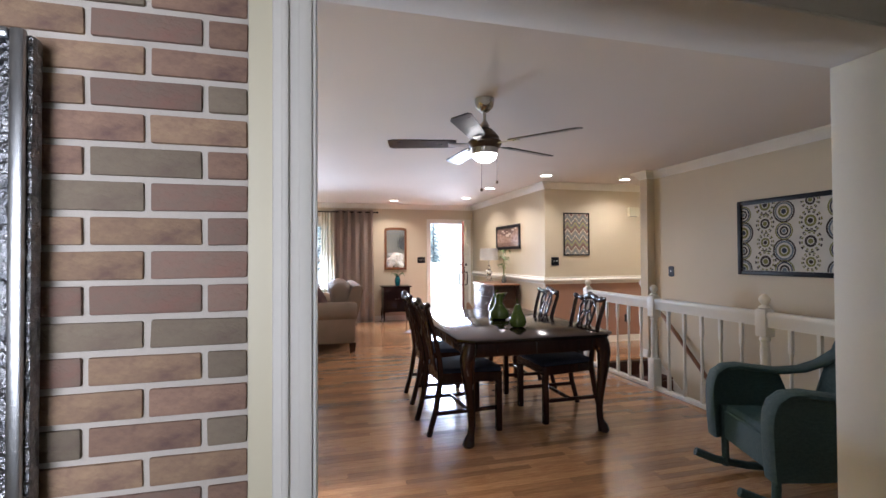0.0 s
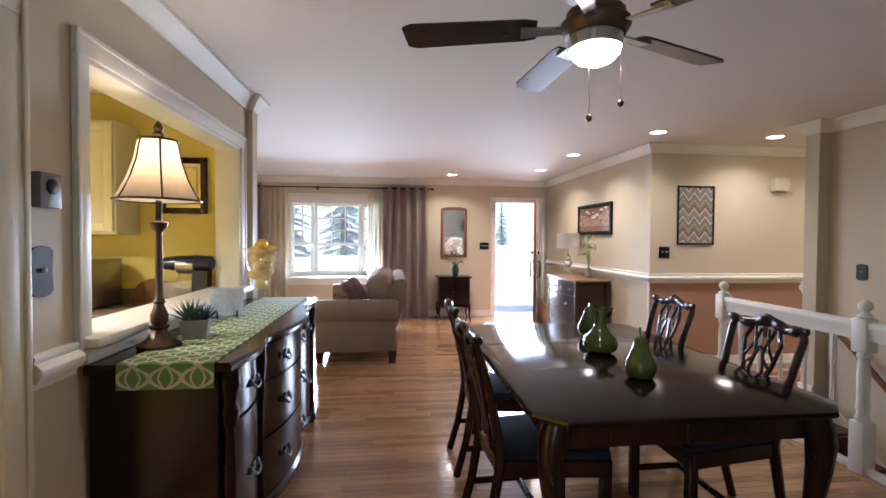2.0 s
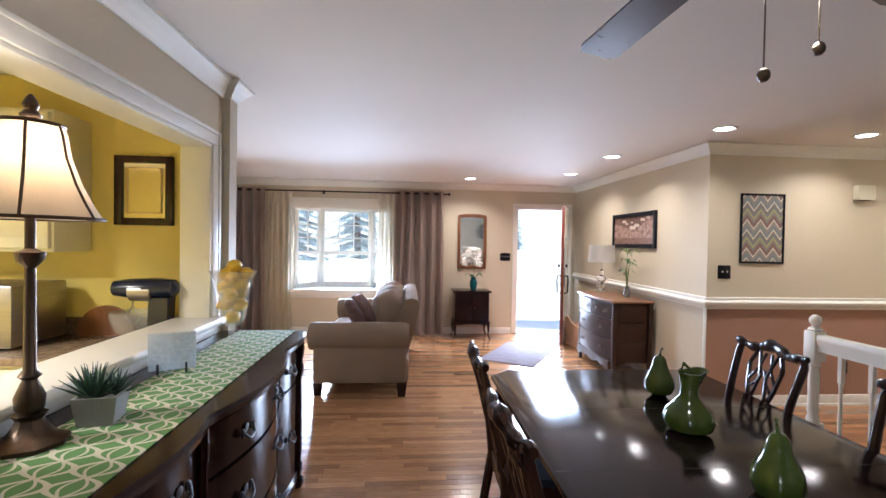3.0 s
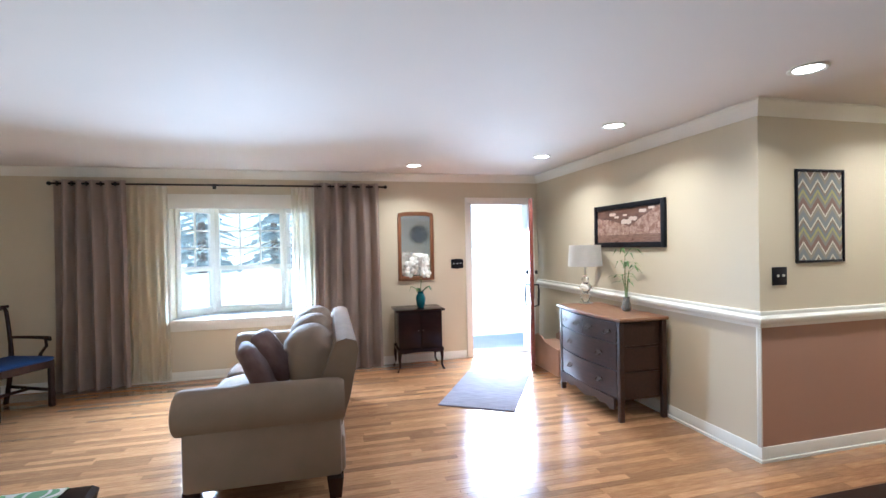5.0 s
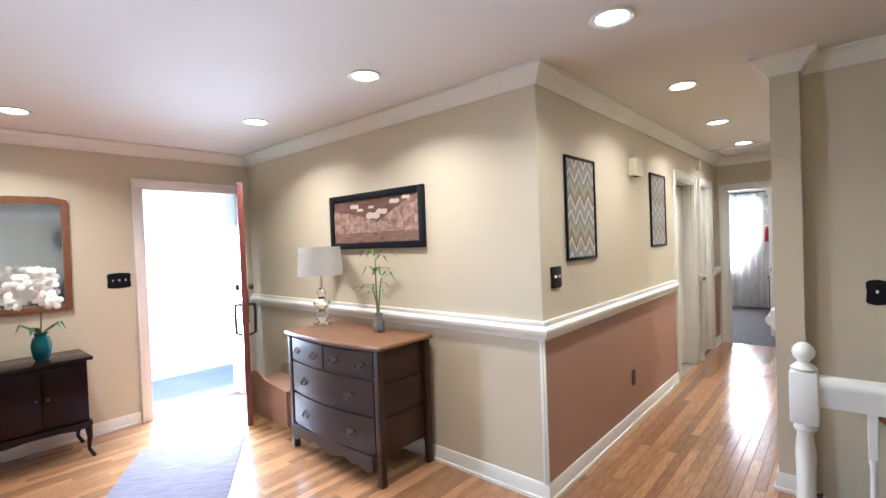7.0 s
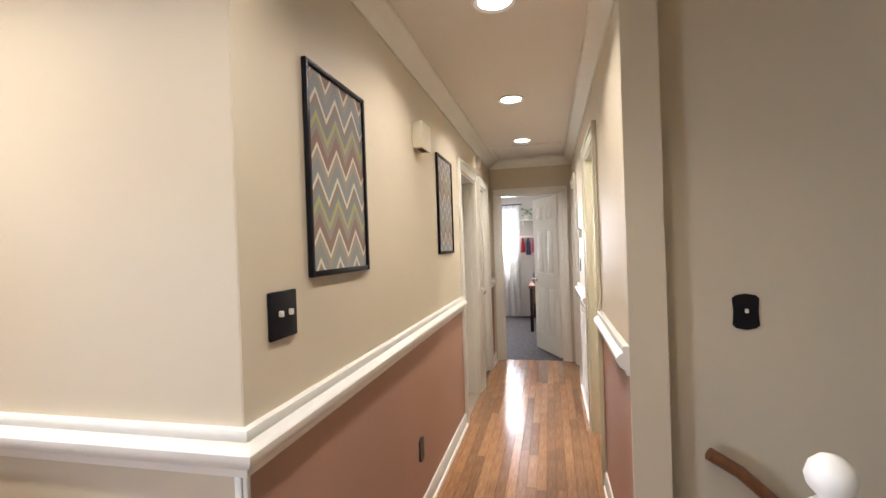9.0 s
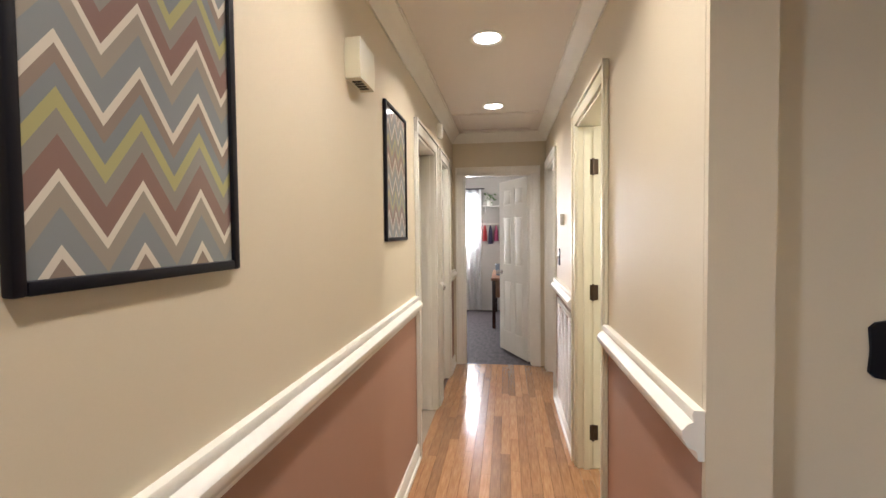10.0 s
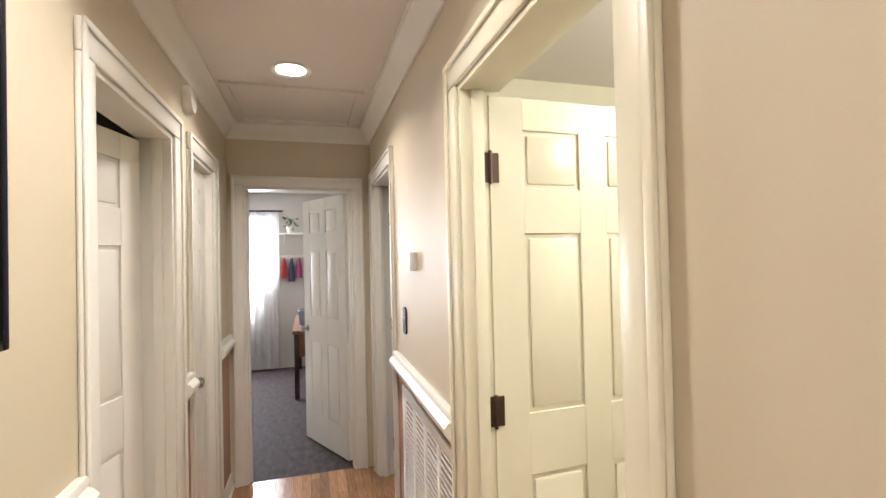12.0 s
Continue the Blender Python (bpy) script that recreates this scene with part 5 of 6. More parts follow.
part("back_rim", bm, TEAL, rc)

# ---- living room ----
sofa = thing("sofa", "taupe upholstered sofa with rolled arms and loose cushions", "sofa", (0.0, 6.80, 0))
sofa.scale = (1.07, 1, 1)
bm = B()
bx(bm, -0.16, 0.66, 0.05, 2.06, 0.12, 0.36, 0.03, 3)
part("base", bm, SOFA, sofa)
def roll_arm(y0, y1):
    bm = B()
    prof = [(-0.20, 0.12), (-0.20, 0.50), (-0.225, 0.55), (-0.225, 0.62), (-0.19, 0.68), (-0.10, 0.705), (0.55, 0.70), (0.66, 0.66), (0.69, 0.58), (0.67, 0.52), (0.645, 0.48), (0.64, 0.12)]
    rings(bm, [[(x, y, z) for x, z in prof] for y in (y0, y1)])
    bmesh.ops.bevel(bm, geom=bm.edges[:], offset=0.018, segments=2, affect='EDGES')
    return bm
for s, y0 in ((0, 0.0), (1, 1.86)):
    bm = B()
    bx(bm, -0.19, 0.64, y0 + 0.025, y0 + 0.225, 0.12, 0.55, 0.02, 2)
    loops = []
    for q, (xx, g) in enumerate(((-0.235, 0.84), (-0.225, 0.96), (-0.18, 1.0), (0.2, 1.0), (0.55, 1.0), (0.63, 0.97), (0.66, 0.84))):
        loops.append([(xx, y0 + 0.12 + 0.145 * g * math.cos(k * math.pi / 9), 0.56 + 0.135 * g * math.sin(k * math.pi / 9)) for k in range(18)])
    rings(bm, loops)
    part("arm", bm, SOFA, sofa)
bm = B()
rings(bm, [[(a, y, z) for a, z in ((0.42, 0.34), (0.64, 0.34), (0.70, 0.55), (0.755, 0.84), (0.74, 0.90), (0.68, 0.92), (0.62, 0.90), (0.50, 0.60))] for y in (0.20, 0.8, 1.9)])
part("back", bm, SOFA, sofa)
def cushion(bm, m, w, d, h, p=2.6):
    loops = []
    n = 28
    for j in range(1, 10):
        v = math.pi * j / 10
        sc, z = abs(math.sin(v)) ** 0.45, -math.cos(v) * h
        loops.append([(w * sc * math.copysign(abs(math.cos(a)) ** (2 / p * 0.8), math.cos(a)), d * sc * math.copysign(abs(math.sin(a)) ** (2 / p * 0.8), math.sin(a)), z * (1 - 0.25 * (abs(math.cos(a) * math.sin(a)) * 2)))
                      for a in [2 * math.pi * k / n + 0.01 for k in range(n)]])
    s = len(bm.verts)
    rings(bm, loops)
    bm.verts.ensure_lookup_table()
    bmesh.ops.transform(bm, matrix=m, verts=bm.verts[s:])
    return bm
for y in (0.53, 1.06, 1.58):
    bm = B()
    cushion(bm, pose(0.13, y, 0.42), 0.36, 0.265, 0.08, 4)
    part("seat_cushion", bm, SOFA, sofa)
    bm = B()
    cushion(bm, pose(0.49, y, 0.70, 0, 74, 0), 0.27, 0.275, 0.17, 3)
    part("back_cushion", bm, SOFA, sofa)
WOODFOOT = DARKW
for x, y in ((0.60, 0.03), (-0.15, 0.09), (0.60, 2.0), (-0.15, 2.0)):
    bm = B()
    rings(bm, [[(x + s * a, y + s * b, z) for a, b in ((-1, -1), (1, -1), (1, 1), (-1, 1))] for s, z in ((0.032, 0), (0.045, 0.125))])
    part("foot", bm, WOODFOOT, sofa)
PILLOW = mat("brown_pattern_cloth", (0.085, 0.035, 0.035), 0.85, scale=16, fine=200, bump=0.2, other=(0.15, 0.09, 0.075))
for y, rz, x in ((7.20, 8, 0.17), (7.66, -6, 0.20)):
    bm = B()
    cushion(bm, pose(0, 0, 0), 0.22, 0.22, 0.07, 4)
    solid("throw_pillow", bm, PILLOW, "dark brown patterned throw pillow on the sofa", "pillow", at=pose(x, y, 0.69, 0, 62, rz))

cab = thing("side_cabinet", "dark mahogany two-door cabinet on slender legs", "cabinet", (1.685, 9.60, 0))
bm = B()
bx(bm, -0.265, 0.265, -0.20, 0.20, 0.27, 0.715, 0.005)
part("body", bm, MAHOG, cab)
bm = B()
bx(bm, -0.30, 0.30, -0.225, 0.215, 0.715, 0.742, 0.007)
part("top", bm, MAHOG, cab)
bm = B()
prism(bm, [(-0.28, 0.27), (-0.28, 0.235), (-0.2, 0.215), (-0.1, 0.228), (0.1, 0.228), (0.2, 0.215), (0.28, 0.235), (0.28, 0.27)], "y", -0.215, 0.20)
part("apron", bm, MAHOG, cab)
for s in (-1, 1):
    bm = B()
    bx(bm, min(s * 0.006, s * 0.255), max(s * 0.006, s * 0.255), -0.212, -0.201, 0.285, 0.70, 0.004)
    d = part("door", bm, MAHOG, cab)
    bm = B()
    ball(bm, (s * 0.03, -0.22, 0.49), 0.009, 0.012, 0.009, 10, 6)
    part("knob", bm, BRONZE, d)
    for y in (-0.19, 0.18):
        bm = B()
        tube(bm, [(s * 0.255, y, 0.24), (s * 0.262, y - 0.004, 0.15), (s * 0.255, y, 0.06), (s * 0.285, y - 0.015, 0.0)], [0.026, 0.018, 0.012, 0.014], 8)
        part("leg", bm, MAHOG, cab)
orc = thing("orchid_vase", "white orchid in a teal glazed vase on the cabinet", "potted plant", (1.72, 9.55, 0.743))
bm = B()
lathe(bm, [(0.035, 0), (0.042, 0.01), (0.055, 0.06), (0.062, 0.11), (0.05, 0.16), (0.034, 0.18), (0.045, 0.2), (0.038, 0.2), (0.028, 0.18)], seg=20)
part("vase", bm, mat("teal_glaze", (0.01, 0.13, 0.15), 0.12, scale=12, other=(0.005, 0.08, 0.10)), orc)
bm = B()
for a, e, ln in ((0.3, 0.4, 0.16), (2.6, 0.5, 0.15), (4.2, 0.25, 0.14), (5.4, 0.7, 0.17)):
    d = Vector((math.cos(a), math.sin(a), 0))
    tube(bm, [Vector((0, 0, 0.19)), Vector((0, 0, 0.24)) + d * ln * 0.5, Vector((0, 0, 0.24 + 0.05 * e)) + d * ln * 0.8, Vector((0, 0, 0.2)) + d * ln], [0.008, 0.024, 0.02, 0.003], 8, 0.2)
part("leaf", bm, LEAF, orc)
bm = B()
tube(bm, [(0, 0, 0.18), (0.01, 0, 0.34), (-0.01, 0.01, 0.46), (-0.05, 0.0, 0.53)], 0.005, 6)
part("stem", bm, LEAF, orc)
PETAL = mat("white_petal", (0.85, 0.84, 0.80), 0.6, bump=0.02, other=(0.80, 0.79, 0.74))
random.seed(8)
for k in range(18):
    cx, cy, cz = -0.05 + random.uniform(-0.13, 0.13), random.uniform(-0.10, 0.06), 0.50 + random.uniform(-0.10, 0.13)
    bm = B()
    for q in range(5):
        a = q * 2 * math.pi / 5 + k
        ball(bm, (0, 0, 0), 0.031, 0.006, 0.027, 10, 6)
        bm.verts.ensure_lookup_table()
        bmesh.ops.transform(bm, matrix=pose(cx, cy, cz, random.uniform(-25, 25), 0, random.uniform(-30, 30)) @ pose(0.034 * math.cos(a), 0.004 * (q % 2), 0.034 * math.sin(a), 0, -math.degrees(a), 0), verts=bm.verts[-50:])
    part("flower", bm, PETAL, orc)

mr = thing("wall_mirror", "arched wooden framed mirror above the cabinet", "mirror", (1.725, 9.849, 1.50))
bm = B()
bx(bm, -0.235, -0.190, -0.03, 0, -0.44, 0.40, 0.006)
bx(bm, 0.190, 0.235, -0.03, 0, -0.44, 0.40, 0.006)
bx(bm, -0.190, 0.190, -0.029, -0.001, -0.44, -0.385, 0.006)
prism(bm, [(-0.235, 0.40), (-0.19, 0.385), (-0.13, 0.395), (0.0, 0.40), (0.13, 0.395), (0.19, 0.385), (0.235, 0.40), (0.225, 0.43), (0.12, 0.45), (-0.12, 0.45), (-0.225, 0.43)], "y", -0.03, 0)
part("frame", bm, MIDW, mr)
bm = B()
bx(bm, -0.195, 0.195, -0.012, -0.004, -0.39, 0.40)
part("glass", bm, MIRROR, mr)

chs = thing("chest_of_drawers", "aged dark oak chest with bowed front and four drawers", "chest of drawers", (3.19, 7.815, 0), -90)
# local x runs along the chest's width, local -y is its front
def bow(u):
    return -0.225 - 0.045 * math.cos(u * math.pi / 2) ** 1.0
def bowed(w, g, n=14, back=0.225):
    return [(-w + 2 * w * k / n, bow(-1 + 2 * k / n) - g) for k in range(n + 1)] + [(w, back), (-w, back)]
bm = B()
rings(bm, [[(x, y, z) for x, y in bowed(0.535 + g, 0.025 + g)] for z, g in ((0.842, -0.008), (0.850, 0.0), (0.862, 0.0), (0.870, -0.008))])
part("top", bm, OAKTOP, chs, "warm brown worn oak top")
bm = B()
rings(bm, [[(x, y, z) for x, y in bowed(0.465, -0.012)] for z in (0.17, 0.842)])
part("body", bm, OAK, chs)
for s in (-1, 1):
    for y0, y1 in ((-0.235, -0.19), (0.18, 0.225)):
        bm = B()
        bx(bm, min(s * 0.466, s * 0.508), max(s * 0.466, s * 0.508), y0, y1, 0.0, 0.842, 0.006)
        part("leg", bm, OAK, chs)
    for z0, z1 in ((0.19, 0.40), (0.42, 0.61), (0.63, 0.82)):
        bm = B()
        bx(bm, min(s * 0.464, s * 0.476), max(s * 0.464, s * 0.476), -0.185, 0.175, z0, z1, 0.004)
        part("side_panel", bm, OAK, chs)
def bow_panel(x0, x1, z0, z1, g):
    bm = B()
    n = 10
    xs = [x0 + (x1 - x0) * k / n for k in range(n + 1)]
    ring = [(x, bow(x / 0.465) - g) for x in xs] + [(x, bow(x / 0.465) + 0.03) for x in xs[::-1]]
    return rings(bm, [[(x, y, z) for x, y in ring] for z in (z0, z1)])
for x0, x1, z0, z1 in ((-0.455, -0.006, 0.665, 0.825), (0.006, 0.455, 0.665, 0.825), (-0.455, 0.455, 0.435, 0.65), (-0.455, 0.455, 0.20, 0.42)):
    dr = part("drawer", bow_panel(x0, x1, z0, z1, 0.006), OAK, chs)
    for q in ((x0 + x1) / 2 - (x1 - x0) * 0.27, (x0 + x1) / 2 + (x1 - x0) * 0.27):
        bm = B()
        y, z = bow(q / 0.465) - 0.007, (z0 + z1) / 2
        prism(bm, [(q - 0.05, z), (q - 0.025, z - 0.018), (q + 0.025, z - 0.018), (q + 0.05, z), (q + 0.025, z + 0.02), (q, z + 0.012), (q - 0.025, z + 0.02)], "y", y - 0.003, y + 0.004)
        tube(bm, [(q - 0.032, y - 0.004, z), (q - 0.028, y - 0.022, z - 0.016), (q, y - 0.026, z - 0.022), (q + 0.028, y - 0.022, z - 0.016), (q + 0.032, y - 0.004, z)], 0.004, 6)
        part("handle", bm, BRONZE, dr, "dark brass bail pull")
bm = B()
scal = [(-0.455, 0.19), (-0.455, 0.10), (-0.40, 0.085), (-0.33, 0.115), (-0.25, 0.10), (-0.17, 0.125), (-0.08, 0.10), (0, 0.085), (0.08, 0.10), (0.17, 0.125), (0.25, 0.10), (0.33, 0.115), (0.40, 0.085), (0.455, 0.10), (0.455, 0.19)]
prism(bm, scal, "y", -0.262, -0.242)
part("apron", bm, OAK, chs, "scalloped apron")

gl = thing("glass_lamp", "stacked clear glass table lamp with white drum shade", "table lamp", (3.24, 8.29, 0.871))
bm = B()
lathe(bm, [(0.07, 0), (0.07, 0.012), (0.03, 0.02), (0.045, 0.04), (0.058, 0.07), (0.045, 0.10), (0.028, 0.115), (0.05, 0.14), (0.066, 0.17), (0.05, 0.20), (0.024, 0.22), (0.032, 0.24), (0.038, 0.26), (0.022, 0.285), (0.012, 0.295)], seg=22)
part("base", bm, GLASS, gl, "clear blown glass")
bm = B()
lathe(bm, [(0.009, 0.29), (0.009, 0.40)], seg=10)
part("socket", bm, NICKEL, gl)
bm = B()
prof = [(0.175, 0.39), (0.160, 0.61)]
rings(bm, [[(r * math.cos(k * math.pi / 18), r * math.sin(k * math.pi / 18), z) for k in range(36)] for r, z in prof + [(r - 0.003, z) for r, z in prof[::-1]] + prof[:1]], caps=False)
part("shade", bm, see_light(mat("white_linen_shade", (0.80, 0.78, 0.74), 0.85, fine=300, bump=0.1), 0.4), gl, "white linen drum shade")

bp = thing("bamboo_vase", "bamboo stems with narrow leaves in a small glass vase", "potted plant", (3.28, 7.66, 0.871))
bm = B()
lathe(bm, [(0.028, 0), (0.04, 0.01), (0.044, 0.05), (0.032, 0.085), (0.026, 0.11), (0.034, 0.13), (0.030, 0.13), (0.022, 0.11), (0.028, 0.08), (0.02, 0.02)], seg=18)
part("vase", bm, mat("smoky_glass", (0.45, 0.43, 0.40), 0.1, bump=0, Transmission_Weight=0.7), bp)
bm = B()
for pts in (((0, 0, 0.01), (0.004, 0.004, 0.16), (-0.004, 0.012, 0.30), (0.004, 0.02, 0.42), (0.0, 0.012, 0.52)), ((0, 0.004, 0.01), (0, -0.012, 0.20), (0.004, -0.02, 0.30), (0, -0.045, 0.38)),
            ((0, 0, 0.01), (0, 0.02, 0.22), (0, 0.055, 0.31))):
    tube(bm, pts, [0.007 - 0.001 * k for k in range(len(pts))], 7)
part("stem", bm, mat("bamboo_green", (0.12, 0.16, 0.04), 0.4), bp)
random.seed(5)
for oy, oz, n, up in ((0.055, 0.31, 6, 0.02), (-0.045, 0.38, 5, 0.05), (0.02, 0.42, 5, 0.05), (0.012, 0.52, 5, 0.09), (-0.02, 0.28, 4, 0.01)):
    for k in range(n):
        a = math.pi / 2 + (0 if k % 2 else math.pi) + random.uniform(-0.8, 0.8)
        ln, rise = random.uniform(0.11, 0.20), up * random.uniform(0.4, 1.3)
        d = Vector((math.cos(a) * 0.7, math.sin(a), 0))
        o = Vector((0.0, oy, oz + random.uniform(-0.02, 0.02)))
        bm = B()
        tube(bm, [o, o + d * ln * 0.35 + Vector((0, 0, rise)), o + d * ln * 0.7 + Vector((0, 0, rise * 0.9)), o + d * ln + Vector((0, 0, rise * 0.2 - 0.025))], [0.002, 0.009, 0.008, 0.001], 6, 0.2)
        part("leaf", bm, LEAF, bp)

bxn = thing("low_wooden_box", "low pinkish tan wooden box behind the front door", "box", (3.27, 9.0, 0))
bm = B()
prism(bm, [(-0.34, 0.0), (0.28, 0.0), (0.28, 0.36), (0.2, 0.40), (0.1, 0.38), (0.0, 0.33), (-0.34, 0.30)], "x", -0.16, -0.14)
prism(bm, [(-0.34, 0.0), (0.28, 0.0), (0.28, 0.36), (0.2, 0.40), (0.1, 0.38), (0.0, 0.33), (-0.34, 0.30)], "x", 0.14, 0.16)
part("side", bm, mat("tan_painted_wood", (0.50, 0.31, 0.21), 0.6), bxn)
bm = B()
bx(bm, -0.139, 0.139, -0.34, 0.28, 0.0, 0.30, 0.006)
part("body", bm, mat("tan_painted_wood_body", (0.50, 0.31, 0.21), 0.6), bxn)

rug = thing("door_mat", "grey-mauve streaked entry rug on the oak floor", "rug", (2.21, 8.49, 0), -31)
bm = B()
bx(bm, -0.36, 0.36, -0.58, 0.58, 0.001, 0.011, 0.004, 2)
part("woven_surface", bm, mat("grey_mauve_pile", (0.30, 0.27, 0.32), 0.95, scale=7, fine=220, bump=0.5, other=(0.17, 0.15, 0.19), stretch=(1, 6, 1), spread=0.5), rug)
BINDING = mat("mauve_binding", (0.16, 0.14, 0.18), 0.9)
for y in (-0.58, 0.58):
    bm = B()
    tube(bm, [(-0.36, y, 0.006), (0.36, y, 0.006)], 0.006, 6)
    part("binding", bm, BINDING, rug)

# round wall clock seen in the mirror
clk = thing("wall_clock", "large round dark framed clock on the dining wall", "clock", (3.37, 1.549, 1.86), 180)
bm = B()
rings(bm, [[(r * math.cos(k * math.pi / 18), y, r * math.sin(k * math.pi / 18)) for k in range(36)] for r, y in ((0.28, 0), (0.28, -0.03), (0.26, -0.04), (0.22, -0.03), (0.21, -0.01))])
part("rim", bm, BLACK, clk)
bm = B()
rings(bm, [[(r * math.cos(k * math.pi / 18), y, r * math.sin(k * math.pi / 18)) for k in range(36)] for r, y in ((0.215, -0.012), (0.01, -0.012), (0.01, -0.014), (0.215, -0.014))], caps=False)
part("face", bm, mat("grey_clock_face", (0.20, 0.19, 0.18), 0.5), clk)

# ---- kitchen ----
def door_panel(bm, x0, x1, z0, z1, y):
    bx(bm, x0, x1, y - 0.014, y, z0, z1, 0.003)
    for a, b, c, d in ((x0, x0 + 0.055, z0, z1), (x1 - 0.055, x1, z0, z1), (x0 + 0.055, x1 - 0.055, z0, z0 + 0.055), (x0 + 0.055, x1 - 0.055, z1 - 0.055, z1)):
        bx(bm, a, b, y - 0.022, y - 0.0135, c, d, 0.003)
    return bm
for k in range(2):
    x1 = -1.23 - 0.80 * k
    u = thing("wall_cabinet", "cream painted kitchen wall cabinet with two doors", "kitchen cabinet", (x1 - 0.4, 5.05, 1.40), group="kitchen wall cabinets")
    bm = B()
    bx(bm, -0.399, 0.399, 0, 0.295, 0, 0.77, 0.003)
    part("body", bm, CREAM, u)
    for a, b, kx in ((-0.385, -0.006, -0.03), (0.006, 0.385, 0.03)):
        d = part("door", door_panel(B(), a, b, 0.02, 0.75, -0.001), CREAM, u)
        bm = B()
        ball(bm, (kx, -0.035, 0.09), 0.012, 0.012, 0.012, 10, 6)
        tube(bm, [(kx, -0.02, 0.09), (kx, -0.03, 0.09)], 0.005, 6)
        part("knob", bm, IRON, d)
for k in range(3):
    x1 = -0.64 - 0.8 * k
    u = thing("base_cabinet", "cream painted kitchen base cabinet", "kitchen cabinet", (x1 - 0.4, 4.77, 0), group="kitchen base cabinets")
    bm = B()
    bx(bm, -0.398, 0.398, 0.05, 0.575, 0.0, 0.10)
    bx(bm, -0.398, 0.398, 0.0, 0.575, 0.10, 0.86, 0.003)
    part("body", bm, CREAM, u)
    for a, b in ((-0.385, -0.006), (0.006, 0.385)):
        part("door", door_panel(B(), a, b, 0.12, 0.84, -0.001), CREAM, u)
bm = B()
bx(bm, -3.19, -0.63, 4.74, 5.345, 0.862, 0.90, 0.006)
bx(bm, -3.19, -0.63, 5.32, 5.346, 0.901, 1.0, 0.004)
solid("countertop", bm, GRANITE, "brown speckled granite kitchen counter with upstand", "countertop")
mw = thing("microwave", "stainless steel microwave on the counter", "microwave", (-1.58, 5.06, 0.901))
bm = B()
bx(bm, -0.27, 0.27, -0.18, 0.20, 0.012, 0.33, 0.008)
part("body", bm, STEEL, mw)
bm = B()
bx(bm, -0.24, 0.12, -0.190, -0.1805, 0.05, 0.29, 0.004)
part("door", bm, STEEL, mw)
for x in (-0.2, 0.2):
    bm = B()
    bx(bm, x - 0.02, x + 0.02, -0.1, 0.1, 0.0, 0.013)
    part("foot", bm, BLACK, mw)
mx = thing("stand_mixer", "dark blue stand mixer with glass bowl on the counter", "stand mixer", (-0.76, 5.12, 0.901), 183)
mx.scale = (1.0, 1.0, 1.0)
NAVYM = mat("navy_enamel", (0.012, 0.018, 0.045), 0.2, bump=0.0)
bm = B()
bx(bm, -0.10, 0.19, -0.09, 0.09, 0.0, 0.035, 0.015, 3)
part("base", bm, NAVYM, mx)
bm = B()
rings(bm, [[(x + dx, y, z) for dx, y in ((-0.05, -0.05), (0.05, -0.05), (0.05, 0.05), (-0.05, 0.05))] for x, z in ((-0.06, 0.03), (-0.05, 0.12), (-0.055, 0.25))])
part("column", bm, NAVYM, mx)
bm = B()
rings(bm, [[(x, r * math.cos(k * math.pi / 8), 0.30 + 0.85 * r * math.sin(k * math.pi / 8)) for k in range(16)] for x, r in ((-0.14, 0.03), (-0.12, 0.06), (-0.02, 0.07), (0.12, 0.062), (0.19, 0.05), (0.205, 0.025))])
part("head", bm, NAVYM, mx)
bm = B()
rings(bm, [[(x, r * math.cos(k * math.pi / 8), 0.285 + 0.85 * r * math.sin(k * math.pi / 8)) for k in range(16)] for x, r in ((-0.02, 0.060), (-0.015, 0.073), (0.10, 0.067), (0.11, 0.05))])
part("trim_band", bm, STEEL, mx, "polished steel band")
bm = B()
lathe(bm, [(0.05, 0.036), (0.085, 0.06), (0.11, 0.12), (0.115, 0.17), (0.11, 0.17), (0.08, 0.065)], (0.10, 0, 0), 20)
part("bowl", bm, VASEGLASS, mx)
bm = B()
tube(bm, [(0.10, 0, 0.25), (0.10, 0, 0.20), (0.14, 0, 0.14), (0.10, 0, 0.08), (0.06, 0, 0.14), (0.10, 0, 0.20)], 0.004, 6)
part("whisk", bm, STEEL, mx)
bd = thing("bread_board", "round-topped wooden board leaning on the counter", "cutting board", (-1.10, 5.29, 0.90))
bm = B()
prism(bm, [(0.16 * math.cos(k * math.pi / 12), 0.02 + 0.16 * math.sin(k * math.pi / 12)) for k in range(13)] + [(-0.16, 0.001), (0.16, 0.001)], "y", -0.02, 0.0)
part("board", bm, MIDW, bd)
km = framed("framed_mirror", "ornate gilt-edged small mirror in a dark frame", "mirror", -0.92, 5.349, 1.77, "y", -1, 0.17, 0.21, 0.045, DARKW, MIRROR, 0.03)
bm = B()
for s in (-1, 1):
    tube(bm, [(s * 0.10, -0.02, -0.135), (s * 0.10, -0.02, 0.135)], 0.004, 6)
    tube(bm, [(-0.10, -0.02, s * 0.135), (0.10, -0.02, s * 0.135)], 0.004, 6)
part("gilt_line", bm, mat("gilt", (0.7, 0.5, 0.18), 0.3, metal=1.0), km)

